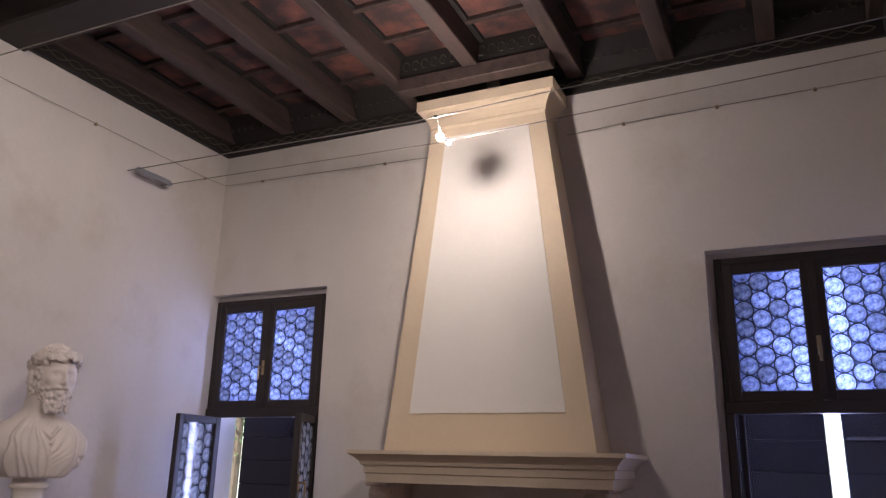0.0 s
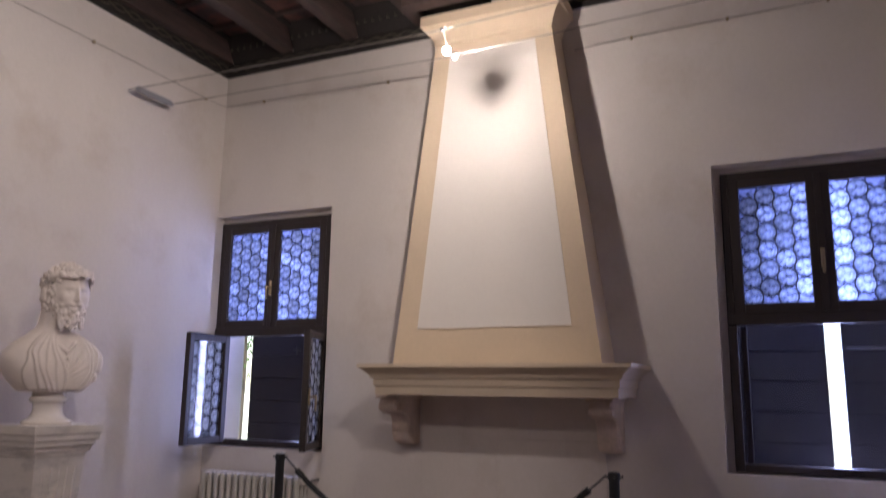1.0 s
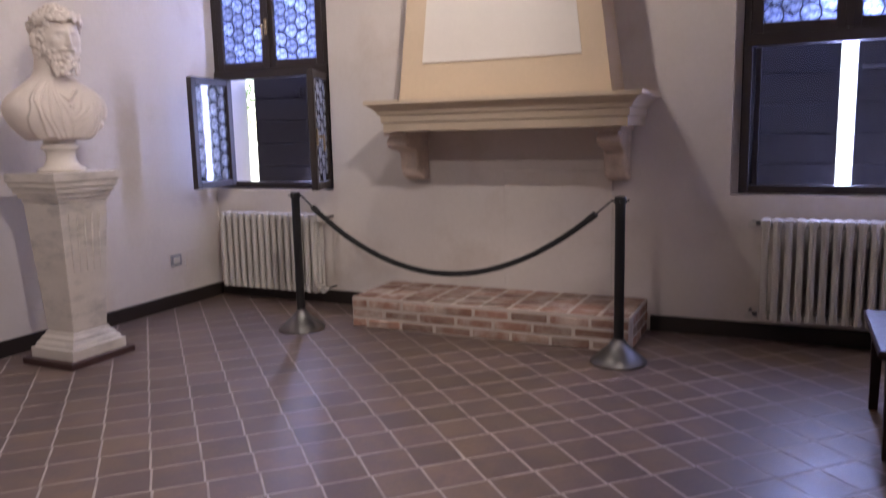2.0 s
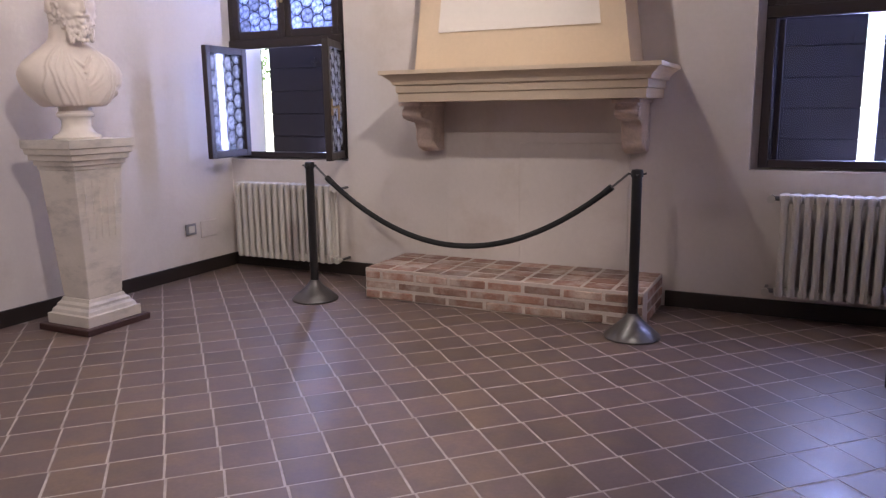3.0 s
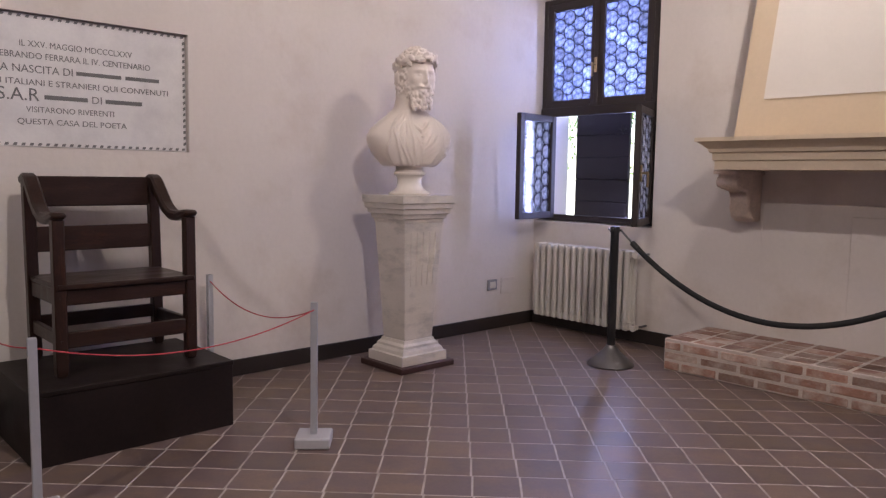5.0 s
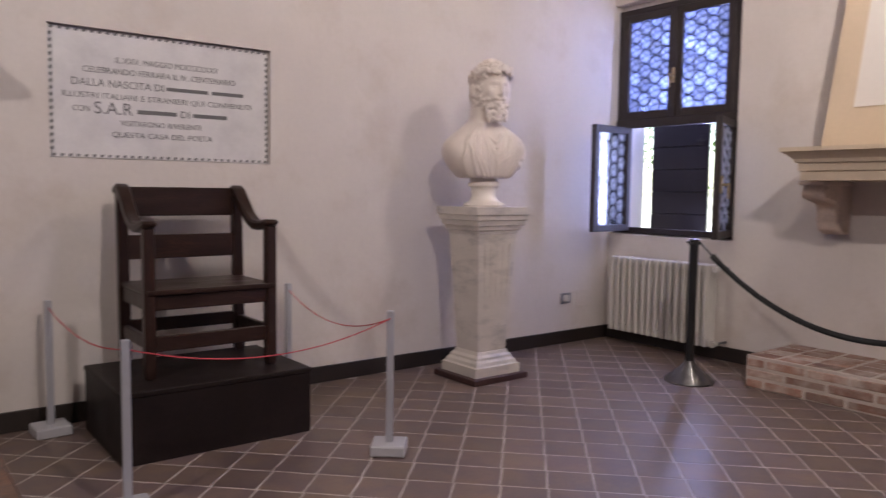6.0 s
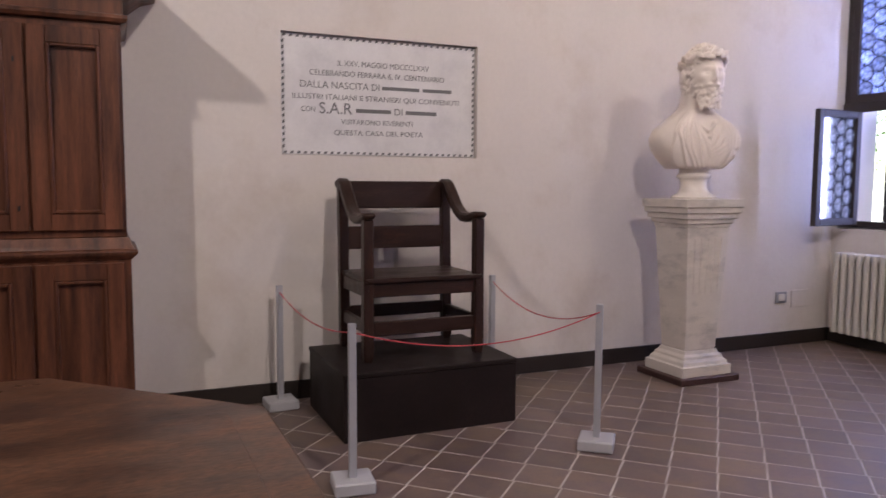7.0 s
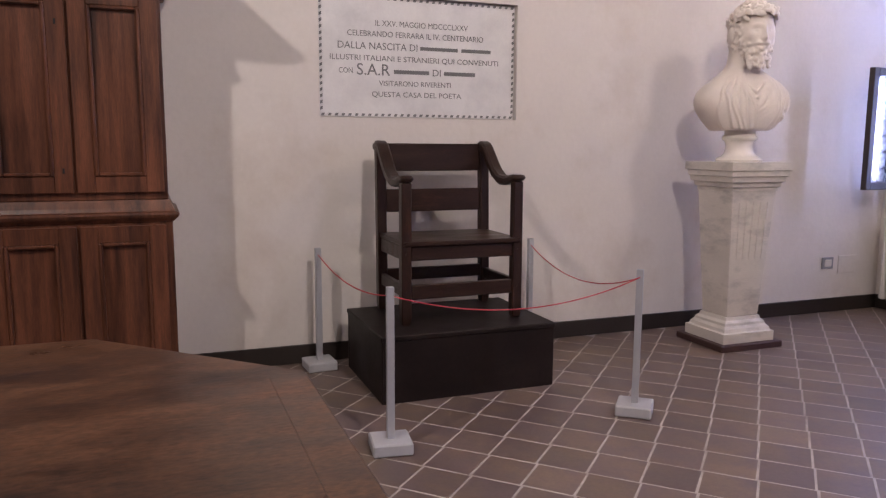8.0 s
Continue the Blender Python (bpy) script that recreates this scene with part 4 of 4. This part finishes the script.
nu, nv = 31, 18
for i in range(nu):
    u = -PW + 0.02 + (2 * PW - 0.04) * i / (nu - 1)
    dash(bm, u, PH - 0.012, True)
    dash(bm, u, -PH + 0.012, True)
for i in range(nv):
    v = -PH + 0.045 + (2 * PH - 0.09) * i / (nv - 1)
    dash(bm, -PW + 0.012, v, False)
    dash(bm, PW - 0.012, v, False)
part("border", bm, INK, slab, "dark dashed inlaid border")


LETTERS = bmesh.new()


def words(text, u, v, size, wide):
    """A line of raised capitals, fitted to its width and centred at u, v."""
    cu = bpy.data.curves.new("lettering", "FONT")
    cu.body, cu.size, cu.align_x, cu.align_y, cu.extrude = text, size, "CENTER", "CENTER", 0.0012
    cu.resolution_u = 3
    ob = new("lettering", cu)
    bpy.context.view_layer.update()
    k = wide / max(ob.dimensions.x, 1e-3)
    me = bpy.data.meshes.new_from_object(ob.evaluated_get(bpy.context.evaluated_depsgraph_get()))
    bpy.data.objects.remove(ob)
    me.transform(Matrix.Translation((u - 0.012, v - 0.028, 0.0128)) @ Matrix.Diagonal((k, 1, 1, 1)))
    LETTERS.from_mesh(me)
    bpy.data.meshes.remove(me)


def bar(u, v, wide, high):
    u, v = u - 0.012, v - 0.028
    part("bar", box(u - wide / 2, u + wide / 2, v - high / 2, v + high / 2, 0.011, 0.0142, 0.001), INK, slab)


words("IL XXV. MAGGIO MDCCCLXXV", 0.02, 0.215, 0.045, 0.565)
words("CELEBRANDO FERRARA IL IV. CENTENARIO", -0.01, 0.155, 0.045, 0.83)
words("DALLA NASCITA DI", -0.245, 0.087, 0.056, 0.47)
bar(0.125, 0.087, 0.235, 0.02)
bar(0.36, 0.087, 0.19, 0.02)
words("ILLUSTRI ITALIANI E STRANIERI QUI CONVENUTI", -0.01, 0.02, 0.043, 1.03)
words("CON", -0.435, -0.052, 0.043, 0.08)
words("S.A.R", -0.275, -0.045, 0.092, 0.195)
bar(-0.045, -0.05, 0.215, 0.022)
words("DI", 0.11, -0.05, 0.055, 0.05)
bar(0.255, -0.05, 0.20, 0.022)
words("VISITARONO RIVERENTI", -0.02, -0.118, 0.042, 0.44)
words("QUESTA CASA DEL POETA", -0.01, -0.18, 0.042, 0.55)
for f in LETTERS.faces:
    f.material_index = 0
tagged(part("lettering", LETTERS, INK, slab, "dark inlaid capitals"), kind="stuff")

# ---- switch and blank plate ----
sw = thing("light_switch", "small grey switch in an ivory wall plate", "switch", at=pose(0.0, -0.53, 0.375))
plate = part("plate", box(0.0, 0.012, -0.056, 0.056, -0.044, 0.044, 0.003), GREY, sw, "grey plate")
part("rocker", box(0.011, 0.018, -0.034, 0.034, -0.027, 0.027, 0.004), PLASTIC, plate, "ivory rocker")
tagged(link("blank_plate", box(0.0, 0.007, -0.42, -0.24, 0.29, 0.425, 0.002), PLASTER), "plain blank wall plate beside the switch", "cover plate")

# ---- cabinet ----
cab = thing("cabinet", "tall two-part reddish walnut cabinet with panelled doors", "cabinet")
YR, YL, XF = -5.166, -6.71, 0.50
part("lower_body", box(0.005, XF, YL, YR, 0.0, 0.885, 0.004), CABINET, cab)
part("upper_body", box(0.005, XF - 0.02, YL + 0.02, YR - 0.015, 0.985, 1.945, 0.004), CABINET, cab)
waist = [(0.885, 0.004), (0.895, 0.012), (0.905, 0.024), (0.918, 0.03), (0.928, 0.028), (0.933, 0.012), (0.95, 0.004), (0.985, -0.008)]
part("waist_moulding", frustum([(z, 0.006, XF + o, YL - o, YR + o) for z, o in waist]), CABINET, cab)
part("plinth", frustum([(0.0, 0.006, XF + 0.025, YL - 0.025, YR + 0.025), (0.09, 0.006, XF + 0.025, YL - 0.025, YR + 0.025), (0.11, 0.006, XF + 0.006, YL - 0.006, YR + 0.006)]), CABINET, cab)
crown = [(1.945, 0.0), (1.95, 0.022), (1.965, 0.03), (1.98, 0.03), (1.985, 0.012), (2.075, 0.012), (2.08, 0.04), (2.13, 0.10), (2.15, 0.17), (2.19, 0.18)]
part("cornice", frustum([(z, 0.006, XF - 0.02 + o, YL + 0.02 - o, YR - 0.015 + o) for z, o in crown]), CABINET, cab)


def door(y0, y1, z0, z1, x, name="door"):
    """A framed door with a sunk bevelled panel."""
    bm = bmesh.new()
    s, t = 0.075, 0.022
    box(x, x + t, y0, y0 + s, z0, z1, 0.003, bm)
    box(x, x + t, y1 - s, y1, z0, z1, 0.003, bm)
    box(x, x + t - 0.001, y0 + s, y1 - s, z0, z0 + s, 0.003, bm)
    box(x, x + t - 0.001, y0 + s, y1 - s, z1 - s, z1, 0.003, bm)
    d = part(name, bm, CABINET, cab)
    a, b, c, e = y0 + s, y1 - s, z0 + s, z1 - s
    bm = bmesh.new()
    m = 0.016
    for q in ((a, a + m, c, e), (b - m, b, c, e), (a + m, b - m, c, c + m), (a + m, b - m, e - m, e)):
        box(x + 0.006, x + 0.028, q[0], q[1], q[2], q[3], 0.005, bm)
    part("moulding", bm, CABINET, d)
    part("door_panel", box(x - 0.002, x + 0.006, a, b, c, e), CABINET, d)
    return d


yy = YR - 0.03
for i in range(4):
    w = 0.365
    d = door(yy - w, yy, 1.02, 1.915, XF - 0.021)
    if i == 1:
        for z in (1.12, 1.76):
            part("keyhole_plate", box(XF + 0.0, XF + 0.004, yy - 0.042, yy - 0.033, z - 0.012, z + 0.012, 0.002), BLACK, d, "small black iron plate")
    door(yy - w, yy, 0.13, 0.87, XF - 0.001)
    yy -= w + 0.012

# ---- octagonal table ----
table = thing("octagonal_table", "worn octagonal walnut table with a moulded rim", "table")
TCX, TCY, TR = 3.0, -5.69, 0.732


def octagon(r):
    k = r / math.cos(math.pi / 8)
    return [(TCX + k * math.cos(math.pi / 8 + i * math.pi / 4), TCY + k * math.sin(math.pi / 8 + i * math.pi / 4)) for i in range(8)]


def loft(levels):
    own = bmesh.new()
    rings = [[own.verts.new((x, y, z)) for x, y in octagon(r)] for r, z in levels]
    own.faces.new(rings[0][::-1])
    own.faces.new(rings[-1])
    for a, b in zip(rings, rings[1:]):
        for i in range(8):
            own.faces.new((a[i], a[(i + 1) % 8], b[(i + 1) % 8], b[i]))
    return own


part("rim", loft([(TR - 0.10, 0.738), (TR - 0.02, 0.738), (TR - 0.004, 0.745), (TR, 0.755), (TR, 0.772), (TR - 0.006, 0.779), (TR - 0.075, 0.779)]), TABLE, table)
part("tabletop", loft([(TR - 0.0785, 0.745), (TR - 0.0785, 0.7795), (TR - 0.081, 0.7815)]), TABLE, table)
part("apron", loft([(TR - 0.16, 0.64), (TR - 0.14, 0.65), (TR - 0.14, 0.738)]), TABLE, table)
part("column", lathe([(0.0, 0.10), (0.16, 0.10), (0.17, 0.14), (0.11, 0.20), (0.09, 0.30), (0.12, 0.40), (0.13, 0.46), (0.09, 0.54), (0.12, 0.60), (0.2, 0.64), (0.0, 0.64)], 24, centre=(TCX, TCY)), TABLE, table, smooth=True)
for i in range(4):
    a = i * math.pi / 2 + math.pi / 4
    o = prism([(0.05, 0.10), (0.50, 0.0), (0.58, 0.0), (0.58, 0.06), (0.12, 0.22), (0.05, 0.22)], -0.045, 0.045, axis="y", bevel=0.008)
    f = part("foot", o, TABLE, table)
    f.matrix_basis = Matrix.Translation((TCX, TCY, 0)) @ Matrix.Rotation(a, 4, "Z")

# ---- dark bench by the east wall ----
bench = thing("bench", "dark polished wooden bench with a moulded edge", "bench")
part("bench_top", frustum([(0.415, 4.80, 5.25, -1.74, -1.06), (0.425, 4.775, 5.26, -1.765, -1.035), (0.44, 4.765, 5.262, -1.775, -1.025), (0.455, 4.765, 5.262, -1.775, -1.025), (0.462, 4.775, 5.26, -1.765, -1.035)]), CHAIR_WOOD, bench)
for x in (4.825, 5.215):
    for y in (-1.70, -1.10):
        part("leg", frustum([(0.0, x - 0.018, x + 0.018, y - 0.018, y + 0.018), (0.415, x - 0.025, x + 0.025, y - 0.025, y + 0.025)], bevel=0.003), CHAIR_WOOD, bench)
for y in (-1.70, -1.10):
    part("rail", box(4.85, 5.19, y - 0.012, y + 0.012, 0.33, 0.414, 0.003), CHAIR_WOOD, bench)

# ---- cable lighting and wall wires ----
wires = thing("lighting_cable", "pair of thin taut lighting cables with a dark spreader bar", "cable")
blade = prism([(-1.11, 3.595), (-1.08, 3.625), (-0.75, 3.63), (-0.71, 3.605), (-0.74, 3.585), (-1.07, 3.575)], 0.09, 0.105, axis="x", bevel=0.004)
spreader = part("spreader", blade, GREY, wires, "dark grey spreader bar")
for y, dz in ((-1.09, 0.0), (-0.74, 0.0)):
    part("cable", tube([(0.1, y, 3.602), (2.55, y - 0.08, 3.52), (W, y - 0.05, 3.63)], 0.0035, 6), WIRE, wires)
    part("anchor", tube([(0.0, y, 3.604), (0.1, y, 3.602)], 0.004, 6), WIRE, spreader)
far = thing("lighting_cable", "thin taut lighting cable across the room", "cable")
part("cable", tube([(0.0, -2.33, 3.90), (2.0, -2.33, 3.87), (W, -2.33, 3.90)], 0.004, 6), WIRE, far)

wall_wire = thing("wall_wire", "grey wire on small ceramic holders along the wall", "wire")
part("wire", tube([(0.022, -2.3, 3.835), (0.022, -1.44, 3.84), (0.022, -0.27, 3.835), (0.022, -0.022, 3.85), (0.43, -0.022, 3.842), (1.67, -0.022, 3.815), (2.2, -0.022, 3.80)], 0.0024, 6), WIRE, wall_wire)
part("wire", tube([(3.2, -0.022, 3.80), (3.61, -0.022, 3.82), (4.24, -0.022, 3.832), (4.84, -0.022, 3.842), (W - 0.02, -0.022, 3.85)], 0.0024, 6), WIRE, wall_wire)
for x, y, z in ((0.0, -1.44, 3.84), (0.0, -0.27, 3.835), (0.43, 0.0, 3.842), (1.67, 0.0, 3.815), (3.61, 0.0, 3.82), (4.24, 0.0, 3.832), (4.84, 0.0, 3.842)):
    dx, dy = (0.024, 0.009) if x == 0.0 else (0.009, 0.024)
    part("holder", box(x - (0 if x == 0.0 else dx), x + dx, y - dy, y + (0 if y == 0.0 else dy), z - 0.010, z + 0.010, 0.002), BRASS, wall_wire)


def lamp(place, away):
    """A small halogen on the cables; its metal cap stands on the side towards which it throws no light."""
    lp = thing("cable_lamp", "small bright halogen lamp hung on the cables", "lamp", "halogen lamps")
    place, away = Vector(place), Vector(away).normalized()
    q = Vector((0, 0, 1)).rotation_difference(away).to_matrix().to_4x4()
    bm = lathe([(0.0, 0.115), (0.025, 0.118), (0.025, 0.128), (0.010, 0.15), (0.0, 0.15)], 16)
    tube([(0, 0, 0.02), (0, 0, 0.12)], 0.002, 5, bm=bm)
    bmesh.ops.transform(bm, matrix=Matrix.Translation(place) @ q, verts=bm.verts)
    part("cap", bm, SHADE_METAL, lp, smooth=True)
    return lp


la = lamp(LAMP_A, (-0.01, 0.80, 0.10))
bm = lathe([(0.0, -0.026), (0.014, -0.022), (0.023, -0.010), (0.024, 0.003), (0.014, 0.016), (0.0, 0.02)], 12)
bmesh.ops.transform(bm, matrix=Matrix.Translation(LAMP_A), verts=bm.verts)
part("bulb", bm, BULB, la, "glowing bulb", smooth=True)
part("stem", tube([LAMP_A + Vector((0, 0.0, 0.02)), LAMP_A + Vector((0, -0.03, 0.07)), Vector((2.69, -1.1685, 3.5256))], 0.003, 6), WIRE, la)
part("clamp", box(2.678, 2.702, -1.178, -1.158, 3.518, 3.534, 0.002), SHADE_METAL, la)

# ---- outside ----
tagged(link("ground", box(-400, 400, 0.45, 800, -1.2, -0.9), GRASS), "grass outside the windows", "ground", kind="structure")


def tree(x, y, h, seed):
    t = thing("tree", "leafy green tree outside the window", "tree", "garden trees")
    r = random.Random(seed)
    part("trunk", tube([(x, y, -0.95), (x + 0.1, y, h * 0.3), (x - 0.05, y + 0.1, h * 0.75)], [0.16, 0.11, 0.04], 8), BARK, t)
    for i in range(5):
        a = r.uniform(0, 6.28)
        part("limb", tube([(x + 0.05, y, h * (0.25 + 0.08 * i)), (x + 0.9 * math.cos(a), y + 0.9 * math.sin(a), h * (0.45 + 0.09 * i))], [0.06, 0.015], 6), BARK, t)
    verts, faces = [], []
    for i in range(3600):
        a, u, k = r.uniform(0, 6.28), r.uniform(-1, 1), r.uniform(0.35, 1) ** 0.5
        rad = h * 0.34 * k * (0.8 + 0.3 * math.sin(3 * a + 4 * u))
        p = Vector((x + rad * math.cos(a) * math.sqrt(1 - u * u), y + rad * math.sin(a) * math.sqrt(1 - u * u), h * 0.62 + rad * 1.25 * u))
        q = Euler((r.uniform(0, 6), r.uniform(0, 6), r.uniform(0, 6)))
        n = len(verts)
        for c in ((-0.06, 0, 0), (0, -0.028, 0.008), (0.06, 0, 0), (0, 0.028, 0.008)):
            v = Vector(c)
            v.rotate(q)
            verts.append(p + v)
        faces.append((n, n + 1, n + 2, n + 3))
    me = bpy.data.meshes.new("crown")
    me.from_pydata(verts, [], faces)
    me.materials.append(LEAF)
    c = new("crown", me)
    c.parent = t


for i, (x, y, h) in enumerate(((-2.4, 6.5, 5.5), (-0.6, 9.5, 6.5), (1.6, 8.6, 5.0), (3.2, 11.4, 6.0), (8.2, 9.4, 5.0), (-7.6, 9.5, 7.0))):
    tree(x, y, h, 20 + i)

# ---- floor tiles ----
JOINT = 0.0085
TILE_U, TILE_V = 0.2012, 0.2072
U = Vector((math.sqrt(0.5), math.sqrt(0.5)))
V = Vector((math.sqrt(0.5), -math.sqrt(0.5)))
STEP_U, STEP_V = U * TILE_U, (V + U * 0.024) * TILE_V
ORIGIN = U * (-0.547 + TILE_U / 2) + V * (3.12 + TILE_V / 2)
TURN = radians(44.4)
half_u, half_v = (TILE_U - JOINT) / 2, (TILE_V - JOINT) / 2
one = box(-half_u, half_u, -half_v, half_v, -0.012, 0.0, 0.0012)
TILES = link("tile", one, TILE, floor)
bpy.data.objects.remove(TILES, do_unlink=True)
tile_mesh = bpy.data.meshes["tile"]
rng = random.Random(7)
near, rest = [], []
for i in range(-40, 41):
    for j in range(-40, 41):
        c = ORIGIN + STEP_U * i + STEP_V * j
        if -0.08 < c.x < W + 0.08 and SOUTH - 0.08 < c.y < 0.08:
            inside = 0.6 < c.x < 4.25 and -4.35 < c.y < -0.95
            (near if inside else rest).append(c)
near.sort(key=lambda c: (c - Vector((2.6, -3.0))).length)
rest += near[300:]
for c in near[:300]:
    o = new("tile", tile_mesh)
    o.matrix_basis = Matrix.LocRotScale((c.x, c.y, rng.uniform(-0.0003, 0.0003)), Euler((rng.uniform(-0.0025, 0.0025), rng.uniform(-0.0025, 0.0025), TURN + rng.uniform(-0.011, 0.011))), None)
    o.parent = floor
base = [v.co.copy() for v in tile_mesh.vertices]
polys = [tuple(p.vertices) for p in tile_mesh.polygons]
verts, faces = [], []
for c in rest:
    m = Matrix.LocRotScale((c.x, c.y, rng.uniform(-0.0003, 0.0003)), Euler((rng.uniform(-0.0025, 0.0025), rng.uniform(-0.0025, 0.0025), TURN + rng.uniform(-0.011, 0.011))), None)
    n = len(verts)
    verts += [m @ v for v in base]
    faces += [tuple(n + k for k in p) for p in polys]
me = bpy.data.meshes.new("floor_tiles")
me.from_pydata(verts, [], faces)
me.materials.append(TILE)
o = new("floor_tiles", me)
o.parent = floor
tagged(o, kind="stuff")
